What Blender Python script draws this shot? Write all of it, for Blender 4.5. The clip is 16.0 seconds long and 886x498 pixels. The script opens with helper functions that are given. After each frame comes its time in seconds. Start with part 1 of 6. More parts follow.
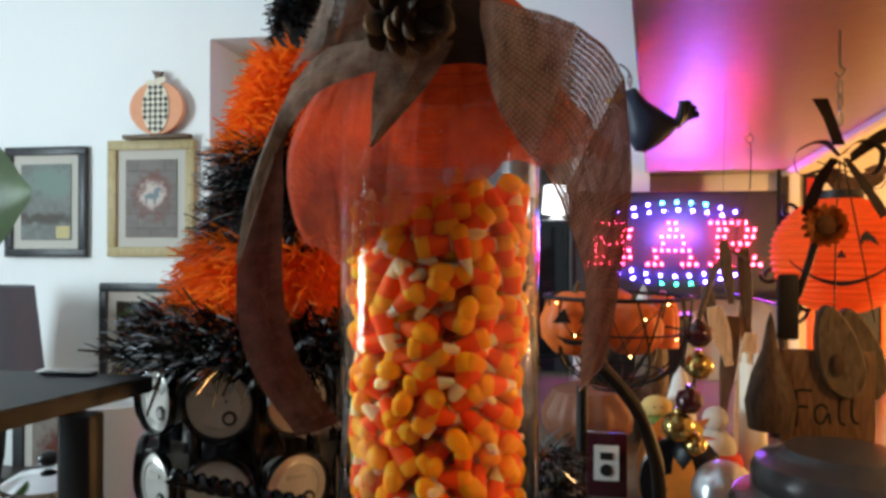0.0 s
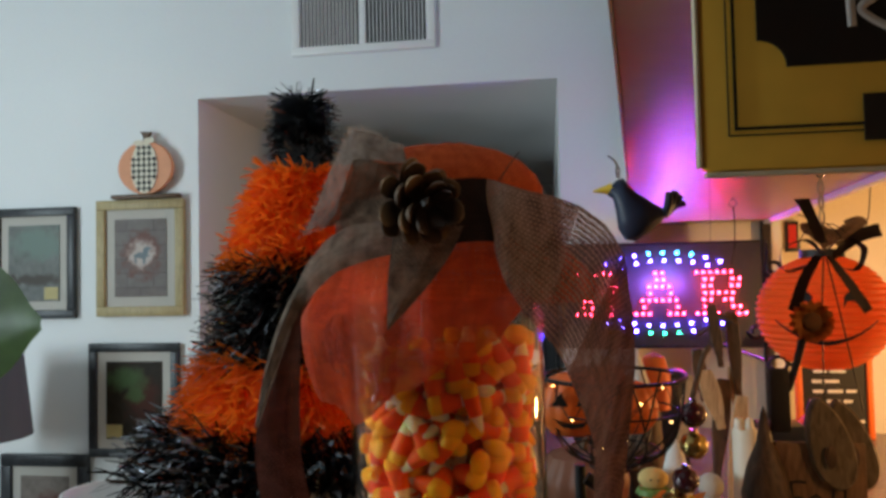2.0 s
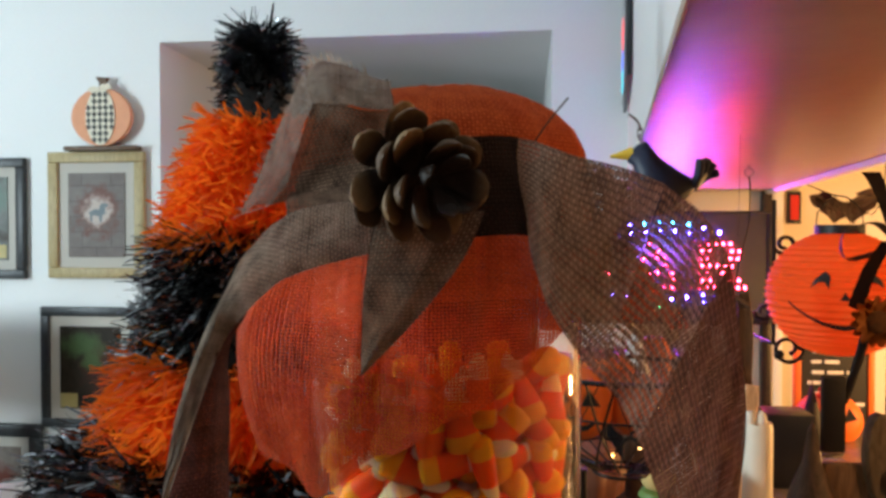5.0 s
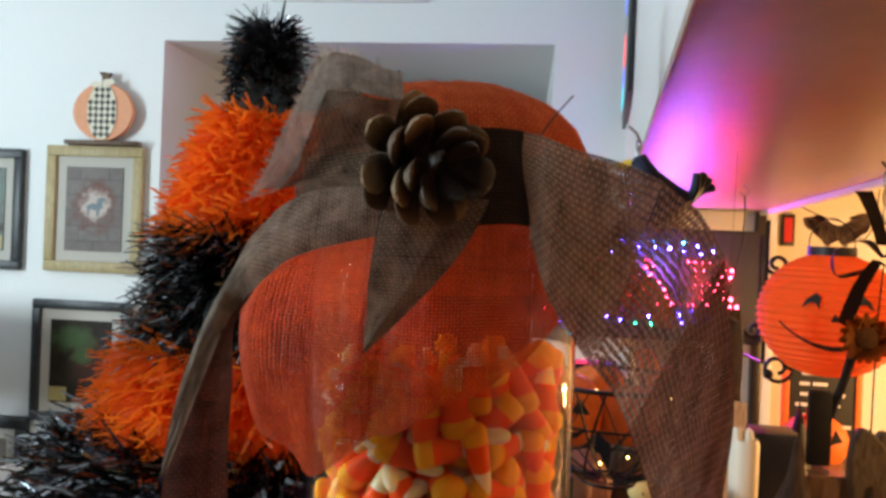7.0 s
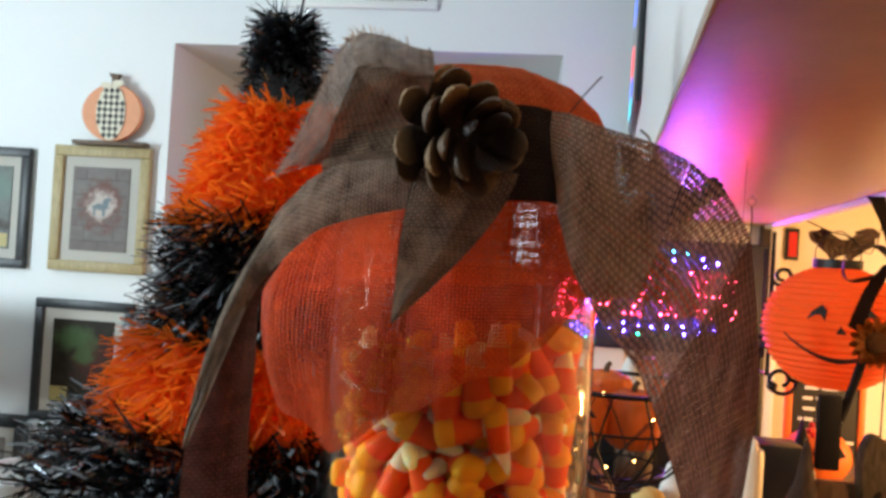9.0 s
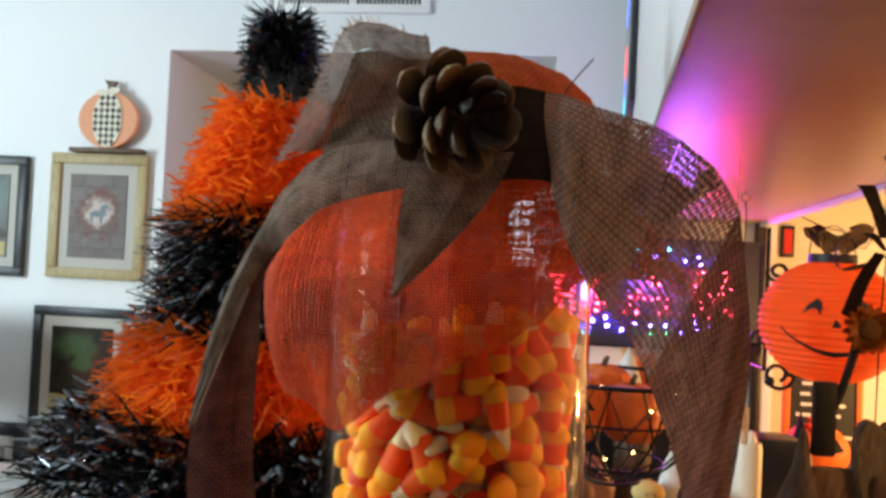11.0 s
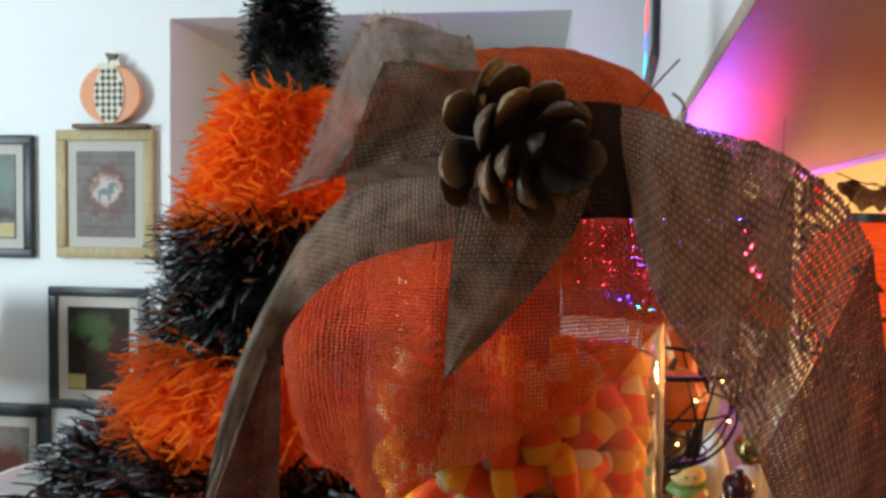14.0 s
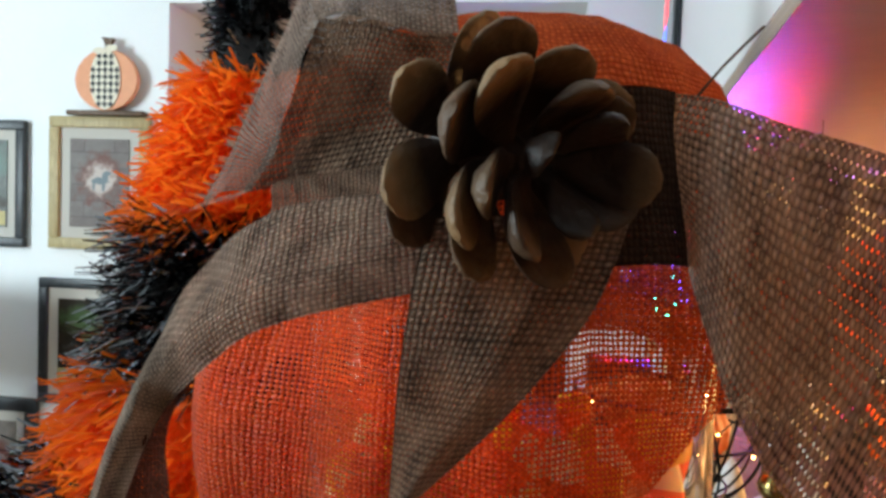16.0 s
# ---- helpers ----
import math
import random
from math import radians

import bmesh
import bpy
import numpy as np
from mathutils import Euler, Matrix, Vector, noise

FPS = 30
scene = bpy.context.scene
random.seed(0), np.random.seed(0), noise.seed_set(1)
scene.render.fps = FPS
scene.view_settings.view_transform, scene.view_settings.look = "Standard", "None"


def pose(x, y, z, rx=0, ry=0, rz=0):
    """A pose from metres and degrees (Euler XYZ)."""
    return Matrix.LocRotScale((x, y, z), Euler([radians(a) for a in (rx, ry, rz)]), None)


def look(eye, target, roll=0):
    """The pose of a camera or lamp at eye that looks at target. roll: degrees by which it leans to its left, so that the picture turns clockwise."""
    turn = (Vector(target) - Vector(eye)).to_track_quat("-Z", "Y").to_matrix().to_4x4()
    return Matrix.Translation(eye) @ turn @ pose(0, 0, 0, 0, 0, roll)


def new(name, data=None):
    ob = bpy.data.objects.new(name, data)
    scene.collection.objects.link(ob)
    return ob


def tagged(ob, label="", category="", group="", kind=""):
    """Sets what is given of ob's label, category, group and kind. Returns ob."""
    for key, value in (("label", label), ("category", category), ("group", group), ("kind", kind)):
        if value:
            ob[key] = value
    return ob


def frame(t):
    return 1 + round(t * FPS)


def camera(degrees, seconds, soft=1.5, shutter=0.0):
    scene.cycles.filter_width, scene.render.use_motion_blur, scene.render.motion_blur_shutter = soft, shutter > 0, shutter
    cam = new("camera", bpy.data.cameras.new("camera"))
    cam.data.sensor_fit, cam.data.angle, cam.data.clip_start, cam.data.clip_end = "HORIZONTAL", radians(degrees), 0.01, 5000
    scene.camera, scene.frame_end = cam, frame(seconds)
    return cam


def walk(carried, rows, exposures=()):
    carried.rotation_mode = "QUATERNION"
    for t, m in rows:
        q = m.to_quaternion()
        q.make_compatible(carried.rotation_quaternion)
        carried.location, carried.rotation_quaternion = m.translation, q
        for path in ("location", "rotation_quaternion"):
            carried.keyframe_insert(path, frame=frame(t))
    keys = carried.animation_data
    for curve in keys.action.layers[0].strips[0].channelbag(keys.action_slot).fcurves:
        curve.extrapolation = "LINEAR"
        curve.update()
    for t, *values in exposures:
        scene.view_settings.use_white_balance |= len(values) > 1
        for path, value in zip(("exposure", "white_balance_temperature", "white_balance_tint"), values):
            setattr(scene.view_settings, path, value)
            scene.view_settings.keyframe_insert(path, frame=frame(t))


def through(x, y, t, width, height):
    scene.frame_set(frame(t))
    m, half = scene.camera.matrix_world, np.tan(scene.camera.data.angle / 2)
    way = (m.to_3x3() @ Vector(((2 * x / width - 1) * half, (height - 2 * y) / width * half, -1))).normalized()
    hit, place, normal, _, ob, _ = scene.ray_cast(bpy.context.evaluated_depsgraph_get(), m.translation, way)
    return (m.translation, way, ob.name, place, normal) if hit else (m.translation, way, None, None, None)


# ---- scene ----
cam = camera(62.7, 16.0, soft=3.2)
PATH = [
    (0, (0.346, 0.352, 1.354), (0.017, 2.325, 1.356), 0.2),
    (0.5, (0.349, 0.341, 1.398), (0.033, 2.315, 1.382), -1.1),
    (1, (0.336, 0.339, 1.41), (0.039, 2.316, 1.453), -0.0),
    (1.5, (0.334, 0.339, 1.423), (0.05, 2.318, 1.465), -0.4),
    (2, (0.334, 0.327, 1.442), (0.047, 2.305, 1.518), -1.2),
    (2.5, (0.336, 0.325, 1.442), (0.056, 2.303, 1.534), -0.9),
    (3, (0.328, 0.358, 1.448), (0.066, 2.341, 1.493), -0.6),
    (3.5, (0.307, 0.441, 1.455), (0.075, 2.427, 1.45), 0.5),
    (4, (0.299, 0.484, 1.46), (0.071, 2.47, 1.423), -0.1),
    (6.5, (0.301, 0.478, 1.464), (0.085, 2.466, 1.437), 1.1),
    (7, (0.297, 0.474, 1.453), (0.085, 2.463, 1.448), 2.3),
    (7.5, (0.3, 0.478, 1.439), (0.076, 2.466, 1.443), 2.5),
    (8, (0.294, 0.477, 1.44), (0.075, 2.465, 1.451), 3.1),
    (8.5, (0.288, 0.473, 1.441), (0.074, 2.462, 1.457), 3.2),
    (9, (0.287, 0.471, 1.437), (0.071, 2.459, 1.465), 3.5),
    (11.5, (0.288, 0.456, 1.425), (0.08, 2.445, 1.469), 2.6),
    (12, (0.288, 0.447, 1.429), (0.086, 2.437, 1.461), 2.9),
    (12.5, (0.286, 0.442, 1.435), (0.052, 2.429, 1.448), 2.3),
    (13, (0.283, 0.44, 1.431), (0.039, 2.425, 1.441), 1.9),
    (13.5, (0.282, 0.477, 1.444), (0.051, 2.463, 1.42), 1.7),
    (14, (0.265, 0.52, 1.462), (0.027, 2.504, 1.382), 0.7),
    (14.5, (0.271, 0.562, 1.481), (-0.023, 2.537, 1.358), 0.3),
    (15, (0.276, 0.571, 1.494), (-0.03, 2.543, 1.356), 1.5),
    (15.5, (0.264, 0.596, 1.492), (0.0, 2.575, 1.364), 2.7),
    (16, (0.266, 0.608, 1.473), (0.007, 2.589, 1.379), 2.1),
]
EXPOSURES = [(0.0, 0.15), (0.5, -0.03), (1.0, -0.28), (1.5, -0.40), (2.0, -0.48), (2.5, -0.52), (3.0, -0.50), (3.5, -0.22), (4.0, 0.08), (6.5, 0.15), (9.0, 0.3), (11.5, 0.25), (13.0, 0.2), (14.0, 0.3), (15.0, 0.3), (16.0, 0.45)]
walk(cam, [(t, look(eye, target, roll)) for t, eye, target, roll in PATH], EXPOSURES)

# ---- world and lights ----
world = bpy.data.worlds.new("world")
scene.world = world
world.use_nodes = True
world.node_tree.nodes["Background"].inputs[0].default_value = (0.55, 0.65, 0.8, 1)
world.node_tree.nodes["Background"].inputs[1].default_value = 0.10


def lamp(name, kind, place, target, power, colour, size=0.1, size_y=None, spot=60.0, blend=0.6):
    data = bpy.data.lights.new(name, kind)
    data.energy, data.color = power, colour
    if kind == "AREA":
        data.shape, data.size, data.size_y = "RECTANGLE", size, size_y or size
    else:
        data.shadow_soft_size = size
    if kind == "SPOT":
        data.spot_size, data.spot_blend = radians(spot), blend
    ob = new(name, data)
    ob.matrix_world = look(place, target)
    return ob


lamp("window_light", "AREA", (-2.52, 0.55, 1.65), (0.0, 1.5, 1.5), 61, (0.74, 0.91, 0.98), 0.55, 1.1)
lamp("kitchen_lamp_glow", "POINT", (1.75, 2.10, 1.12), (0, 0, 0), 38, (1.0, 0.52, 0.17), 0.035)
# unseen warm light added at the right, well below the ceiling
lamp("unseen_warm_light", "POINT", (1.55, 0.30, 1.86), (0, 0, 0), 22, (1.0, 0.55, 0.22), 0.12)
# the lit sign's lamps, which the glossy underside of the cabinet mirrors as coloured streaks
for name, x, z, power, colour in (("sign_glow_violet", 0.650, 1.405, 3.0, (0.36, 0.12, 1.0)), ("sign_glow_magenta", 0.725, 1.405, 2.3, (0.44, 0.10, 1.0)), ("sign_glow_blue", 0.700, 1.435, 0.8, (0.10, 0.30, 1.0)), ("sign_glow_red", 0.818, 1.40, 0.75, (1.0, 0.06, 0.08))):
    lamp(name, "POINT", (x, 2.640, z), (0, 0, 0), power, colour, 0.03)


# ---- materials ----
def shader(name, colour, rough=0.6, metal=0.0, vary=0.12, grain=60.0, bump=0.15, stains=4.0, trans=0.0, ior=1.45, coat=0.0, glow=None, power=0.0, sheen=0.0, bump_far=0.002):
    m = bpy.data.materials.new(name)
    m.use_nodes = True
    nt = m.node_tree
    n, l = nt.nodes, nt.links
    b = n["Principled BSDF"]
    b.inputs["Roughness"].default_value, b.inputs["Metallic"].default_value = rough, metal
    b.inputs["Transmission Weight"].default_value, b.inputs["IOR"].default_value = trans, ior
    b.inputs["Coat Weight"].default_value, b.inputs["Sheen Weight"].default_value = coat, sheen
    b.inputs["Base Color"].default_value = (*colour, 1)
    if glow:
        b.inputs["Emission Color"].default_value, b.inputs["Emission Strength"].default_value = (*glow, 1), power
    if vary > 0:
        co = n.new("ShaderNodeTexCoord")
        n1, n2 = n.new("ShaderNodeTexNoise"), n.new("ShaderNodeTexNoise")
        n1.inputs["Scale"].default_value, n2.inputs["Scale"].default_value = grain, stains
        n1.inputs["Detail"].default_value = 6
        n2.inputs["Detail"].default_value = 4
        l.new(co.outputs["Object"], n1.inputs["Vector"])
        l.new(co.outputs["Object"], n2.inputs["Vector"])
        add = n.new("ShaderNodeMath")
        add.operation = "ADD"
        l.new(n1.outputs["Fac"], add.inputs[0])
        l.new(n2.outputs["Fac"], add.inputs[1])
        rng = n.new("ShaderNodeMapRange")
        rng.inputs[1].default_value, rng.inputs[2].default_value = 0.6, 1.4
        rng.inputs[3].default_value, rng.inputs[4].default_value = 1 - vary, 1 + vary
        l.new(add.outputs[0], rng.inputs[0])
        mul = n.new("ShaderNodeVectorMath")
        mul.operation = "SCALE"
        mul.inputs[0].default_value = colour
        l.new(rng.outputs[0], mul.inputs["Scale"])
        l.new(mul.outputs[0], b.inputs["Base Color"])
        if bump > 0:
            bp = n.new("ShaderNodeBump")
            bp.inputs["Strength"].default_value, bp.inputs["Distance"].default_value = bump, bump_far
            l.new(n1.outputs["Fac"], bp.inputs["Height"])
            l.new(bp.outputs[0], b.inputs["Normal"])
    return m


def wood(name, dark, light, scale=(1, 1, 12), rough=0.55):
    """Wood grain that runs along the object's z when the last scale is low, or along the axis with the lowest scale."""
    m = shader(name, light, rough, vary=0)
    n, l = m.node_tree.nodes, m.node_tree.links
    co, mp, tx, rp = n.new("ShaderNodeTexCoord"), n.new("ShaderNodeMapping"), n.new("ShaderNodeTexNoise"), n.new("ShaderNodeValToRGB")
    mp.inputs["Scale"].default_value = scale
    tx.inputs["Scale"].default_value, tx.inputs["Detail"].default_value, tx.inputs["Distortion"].default_value = 12, 8, 1.2
    rp.color_ramp.elements[0].position, rp.color_ramp.elements[1].position = 0.3, 0.7
    rp.color_ramp.elements[0].color, rp.color_ramp.elements[1].color = (*dark, 1), (*light, 1)
    bp = n.new("ShaderNodeBump")
    bp.inputs["Strength"].default_value, bp.inputs["Distance"].default_value = 0.3, 0.001
    l.new(co.outputs["Object"], mp.inputs["Vector"])
    l.new(mp.outputs[0], tx.inputs["Vector"])
    l.new(tx.outputs["Fac"], rp.inputs["Fac"])
    l.new(rp.outputs["Color"], n["Principled BSDF"].inputs["Base Color"])
    l.new(tx.outputs["Fac"], bp.inputs["Height"])
    l.new(bp.outputs[0], n["Principled BSDF"].inputs["Normal"])
    return m


def burlap(name, dark, light, pitch, hole, through=0.3, fuzz=0.5, wrinkle=0.0, gloss=0.08):
    """A loose plain weave over the UV map in metres: threads over and under, open gaps between them."""
    m = bpy.data.materials.new(name)
    m.use_nodes = True
    n, l = m.node_tree.nodes, m.node_tree.links
    out, b = n["Material Output"], n["Principled BSDF"]
    b.inputs["Roughness"].default_value = 0.85 if gloss < 0.2 else 0.42
    b.inputs["Specular IOR Level"].default_value = gloss

    def math(op, a, c=None):
        x = n.new("ShaderNodeMath")
        x.operation = op
        for i, v in enumerate((a, c)):
            if v is None:
                continue
            if isinstance(v, (int, float)):
                x.inputs[i].default_value = v
            else:
                l.new(v, x.inputs[i])
        return x.outputs[0]

    uv, wob = n.new("ShaderNodeUVMap"), n.new("ShaderNodeTexNoise")
    wob.inputs["Scale"].default_value, wob.inputs["Detail"].default_value = 0.25 / pitch, 3
    l.new(uv.outputs[0], wob.inputs["Vector"])
    sep = n.new("ShaderNodeSeparateXYZ")
    l.new(uv.outputs[0], sep.inputs[0])
    shift = math("MULTIPLY", math("SUBTRACT", wob.outputs["Fac"], 0.5), 1.1)
    lean = math("MULTIPLY", math("SUBTRACT", wob.outputs["Fac"], 0.5), -0.9)
    u = math("ADD", math("DIVIDE", sep.outputs[0], pitch), shift)
    v = math("ADD", math("DIVIDE", sep.outputs[1], pitch), lean)
    du, dv = (math("ABSOLUTE", math("SUBTRACT", math("FRACT", q), 0.5)) for q in (u, v))
    over = math("ABSOLUTE", math("MODULO", math("ADD", math("FLOOR", u), math("FLOOR", v)), 2.0))
    nub = math("MULTIPLY", math("COSINE", math("MULTIPLY", du, 2.9)), math("COSINE", math("MULTIPLY", dv, 2.9)))
    height = math("ADD", math("MULTIPLY", nub, 0.74), math("MULTIPLY", math("MULTIPLY", over, nub), 0.55))
    big = n.new("ShaderNodeTexNoise")
    big.inputs["Scale"].default_value, big.inputs["Detail"].default_value = 90, 5
    l.new(uv.outputs[0], big.inputs["Vector"])
    hair = []
    for q in (u, v):
        wn = n.new("ShaderNodeTexWhiteNoise")
        wn.noise_dimensions = "1D"
        l.new(math("FLOOR", math("ADD", q, 0.5)), wn.inputs["W"])
        hair.append(wn.outputs["Value"])
    tone = math("MULTIPLY", math("SUBTRACT", math("ADD", hair[0], hair[1]), 1.0), 0.11)
    fac = math("ADD", math("ADD", math("MULTIPLY", height, 0.62), tone), math("SUBTRACT", math("MULTIPLY", big.outputs["Fac"], 1.15), 0.47))
    mix = n.new("ShaderNodeMix")
    mix.data_type = "RGBA"
    mix.inputs[6].default_value, mix.inputs[7].default_value = (*dark, 1), (*light, 1)
    l.new(fac, mix.inputs[0])
    l.new(mix.outputs[2], b.inputs["Base Color"])
    bp = n.new("ShaderNodeBump")
    bp.inputs["Strength"].default_value, bp.inputs["Distance"].default_value = 0.9, 0.0008
    l.new(height, bp.inputs["Height"])
    if wrinkle:
        mp, crease, soft = n.new("ShaderNodeMapping"), n.new("ShaderNodeTexNoise"), n.new("ShaderNodeBump")
        mp.inputs["Scale"].default_value = (34, 9, 1)
        crease.inputs["Scale"].default_value, crease.inputs["Detail"].default_value, crease.inputs["Distortion"].default_value = 1.0, 4, 1.0
        soft.inputs["Strength"].default_value, soft.inputs["Distance"].default_value = 1.0, wrinkle
        l.new(uv.outputs[0], mp.inputs["Vector"])
        l.new(mp.outputs[0], crease.inputs["Vector"])
        l.new(crease.outputs["Fac"], soft.inputs["Height"])
        l.new(soft.outputs[0], bp.inputs["Normal"])
    l.new(bp.outputs[0], b.inputs["Normal"])
    tl, ms, tp, mt = n.new("ShaderNodeBsdfTranslucent"), n.new("ShaderNodeMixShader"), n.new("ShaderNodeBsdfTransparent"), n.new("ShaderNodeMixShader")
    l.new(mix.outputs[2], tl.inputs["Color"])
    ms.inputs[0].default_value = through
    l.new(b.outputs[0], ms.inputs[1])
    l.new(tl.outputs[0], ms.inputs[2])
    edge = math("ADD", hole, math("MULTIPLY", math("SUBTRACT", wob.outputs["Fac"], 0.5), 0.25 * fuzz))
    eu, ev = (math("ADD", edge, math("MULTIPLY", math("SUBTRACT", q, 0.5), 0.08)) for q in (hair[0], hair[1]))
    gap = math("MULTIPLY", math("GREATER_THAN", du, math("SUBTRACT", 0.5, eu)), math("GREATER_THAN", dv, math("SUBTRACT", 0.5, ev)))
    l.new(gap, mt.inputs[0])
    l.new(ms.outputs[0], mt.inputs[1])
    l.new(tp.outputs[0], mt.inputs[2])
    l.new(mt.outputs[0], out.inputs["Surface"])
    return m


WHITE_WALL = shader("white_wall_paint", (0.80, 0.82, 0.82), 0.7, vary=0.03, grain=140, bump=0.25, stains=2.0)
CREAM_WALL = shader("cream_wall_paint", (0.78, 0.70, 0.54), 0.7, vary=0.04, grain=120, bump=0.25, stains=2.0)
# warm lamplight on the underside is part of this brown
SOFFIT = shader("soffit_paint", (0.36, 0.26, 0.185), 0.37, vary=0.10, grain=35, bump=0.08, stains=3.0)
# dark so the unseen rear wall throws little light on the jar
DIM_WALL = shader("bounce_cut_taupe", (0.16, 0.14, 0.12), 0.8, vary=0.05, grain=120, bump=0.2, stains=2.0)
WHITE_TRIM = shader("white_gloss_paint", (0.82, 0.82, 0.80), 0.35, vary=0.03, grain=80, bump=0.05)
FLOOR = wood("floor_oak", (0.16, 0.09, 0.05), (0.30, 0.18, 0.10), (1, 8, 1), 0.4)
COUNTER = shader("speckled_counter", (0.20, 0.16, 0.125), 0.25, vary=0.25, grain=220, bump=0.0, stains=30)
BLACK = shader("black_plastic", (0.012, 0.012, 0.014), 0.32, vary=0.2, grain=90, bump=0.03)
MATTE_BLACK = shader("matte_black_plastic", (0.010, 0.010, 0.012), 0.45, vary=0.2, grain=90, bump=0.05)
MATTE_BLACK.node_tree.nodes["Principled BSDF"].inputs["Specular IOR Level"].default_value = 0.25
BLACK_GLOSS = shader("black_gloss_plastic", (0.008, 0.008, 0.010), 0.12, vary=0.15, grain=40, bump=0.0)
IRON = shader("black_wrought_iron", (0.02, 0.018, 0.017), 0.45, 0.6, vary=0.3, grain=200, bump=0.4)
STEEL = shader("zinc_wire", (0.45, 0.44, 0.42), 0.35, 1.0, vary=0.2, grain=300, bump=0.1)
SILVER = shader("silver_foil", (0.72, 0.76, 0.80), 0.28, 0.9, vary=0.12, grain=60, bump=0.3)
GOLD = shader("gold_glass", (0.46, 0.33, 0.11), 0.2, 0.9, vary=0.15, grain=60, bump=0.05)
PLUM = shader("plum_glass", (0.06, 0.012, 0.02), 0.10, 0.2, vary=0.15, grain=40, bump=0.0, coat=0.6)
BARN = wood("gilded_barn_wood", (0.30, 0.23, 0.10), (0.48, 0.38, 0.19), (14, 14, 2), 0.5)
DARK_FRAME = wood("charcoal_stained_wood", (0.012, 0.014, 0.016), (0.04, 0.045, 0.05), (12, 12, 2), 0.4)
ESPRESSO = wood("espresso_wood", (0.015, 0.010, 0.008), (0.045, 0.03, 0.022), (2, 14, 14), 0.4)
MAT_GREY = shader("grey_mat_board", (0.50, 0.47, 0.42), 0.8, vary=0.06, grain=300, bump=0.1)
TAN_WOOD = wood("tan_driftwood", (0.44, 0.26, 0.12), (0.74, 0.50, 0.28), (10, 10, 2), 0.6)
BROWN_WOOD = wood("weathered_brown_wood", (0.05, 0.027, 0.014), (0.15, 0.085, 0.045), (10, 10, 2), 0.55)
CARVED = wood("carved_olive_wood", (0.10, 0.07, 0.035), (0.25, 0.18, 0.10), (10, 10, 3), 0.5)
WARM_WOOD = wood("warm_brown_wood", (0.13, 0.065, 0.028), (0.30, 0.165, 0.075), (10, 10, 2), 0.55)
CHARCOAL = shader("charcoal_plastic", (0.06, 0.064, 0.07), 0.27, vary=0.15, grain=60, bump=0.03)
CHAR = shader("charred_black_wood", (0.014, 0.010, 0.008), 0.6, vary=0.3, grain=80, bump=0.3)
LAMPSHADE = shader("grey_linen", (0.13, 0.15, 0.17), 0.9, vary=0.12, grain=260, bump=0.3)
LEAF = shader("green_leaf", (0.15, 0.27, 0.07), 0.4, vary=0.25, grain=40, bump=0.2)
TINSEL_BLACK = shader("black_tinsel", (0.19, 0.195, 0.205), 0.15, 1.0, vary=0)
TINSEL_ORANGE = shader("orange_tinsel", (1.0, 0.19, 0.014), 0.28, vary=0, coat=0.4)
tn = TINSEL_ORANGE.node_tree
thin, blend_in = tn.nodes.new("ShaderNodeBsdfTranslucent"), tn.nodes.new("ShaderNodeMixShader")
thin.inputs["Color"].default_value = (1.0, 0.22, 0.016, 1)
blend_in.inputs[0].default_value = 0.55
tn.links.new(tn.nodes["Principled BSDF"].outputs[0], blend_in.inputs[1])
tn.links.new(thin.outputs[0], blend_in.inputs[2])
tn.links.new(blend_in.outputs[0], tn.nodes["Material Output"].inputs["Surface"])
# pale strands among the black, their colour standing in for glints
TINSEL_GLINT = shader("glint_grey_tinsel", (0.55, 0.57, 0.60), 0.14, 1.0, vary=0)
TINSEL_CORE = shader("packed_orange_tinsel", (1.0, 0.14, 0.006), 0.95, vary=0.25, grain=500, bump=1.0, stains=60)
PUMPKIN = shader("orange_craft_pumpkin", (0.80, 0.16, 0.02), 0.5, vary=0.12, grain=50, bump=0.15)
PEACH = shader("peach_pumpkin", (0.21, 0.080, 0.042), 0.5, vary=0.12, grain=40, bump=0.1)
PAPER = shader("orange_lantern_paper", (0.92, 0.22, 0.04), 0.7, vary=0.08, grain=90, bump=0.15)
pn = PAPER.node_tree
paper_glow, paper_mix = pn.nodes.new("ShaderNodeBsdfTranslucent"), pn.nodes.new("ShaderNodeMixShader")
paper_glow.inputs["Color"].default_value = (1.0, 0.30, 0.05, 1)
paper_mix.inputs[0].default_value = 0.5
pn.links.new(pn.nodes["Principled BSDF"].outputs[0], paper_mix.inputs[1])
pn.links.new(paper_glow.outputs[0], paper_mix.inputs[2])
pn.links.new(paper_mix.outputs[0], pn.nodes["Material Output"].inputs["Surface"])
PAINT_ORANGE = shader("pale_orange_paint", (0.72, 0.32, 0.17), 0.6, vary=0.08, grain=60, bump=0.1)
CREAM = shader("cream_paint", (0.72, 0.66, 0.52), 0.6, vary=0.05, grain=80, bump=0.05)
INK = shader("black_paint", (0.012, 0.012, 0.012), 0.5, vary=0.1, grain=90, bump=0.0)
YELLOW_BOARD = shader("mustard_board", (0.80, 0.46, 0.055), 0.5, vary=0.08, grain=60, bump=0.1, stains=7)
IVORY_EDGE = shader("worn_ivory_edge", (0.62, 0.52, 0.34), 0.6, vary=0.2, grain=70, bump=0.3)
CHALK = shader("white_chalk_paint", (0.75, 0.74, 0.70), 0.8, vary=0.1, grain=150, bump=0.1)
WAX = shader("ivory_wax", (0.80, 0.74, 0.60), 0.45, vary=0.04, grain=40, bump=0.05)
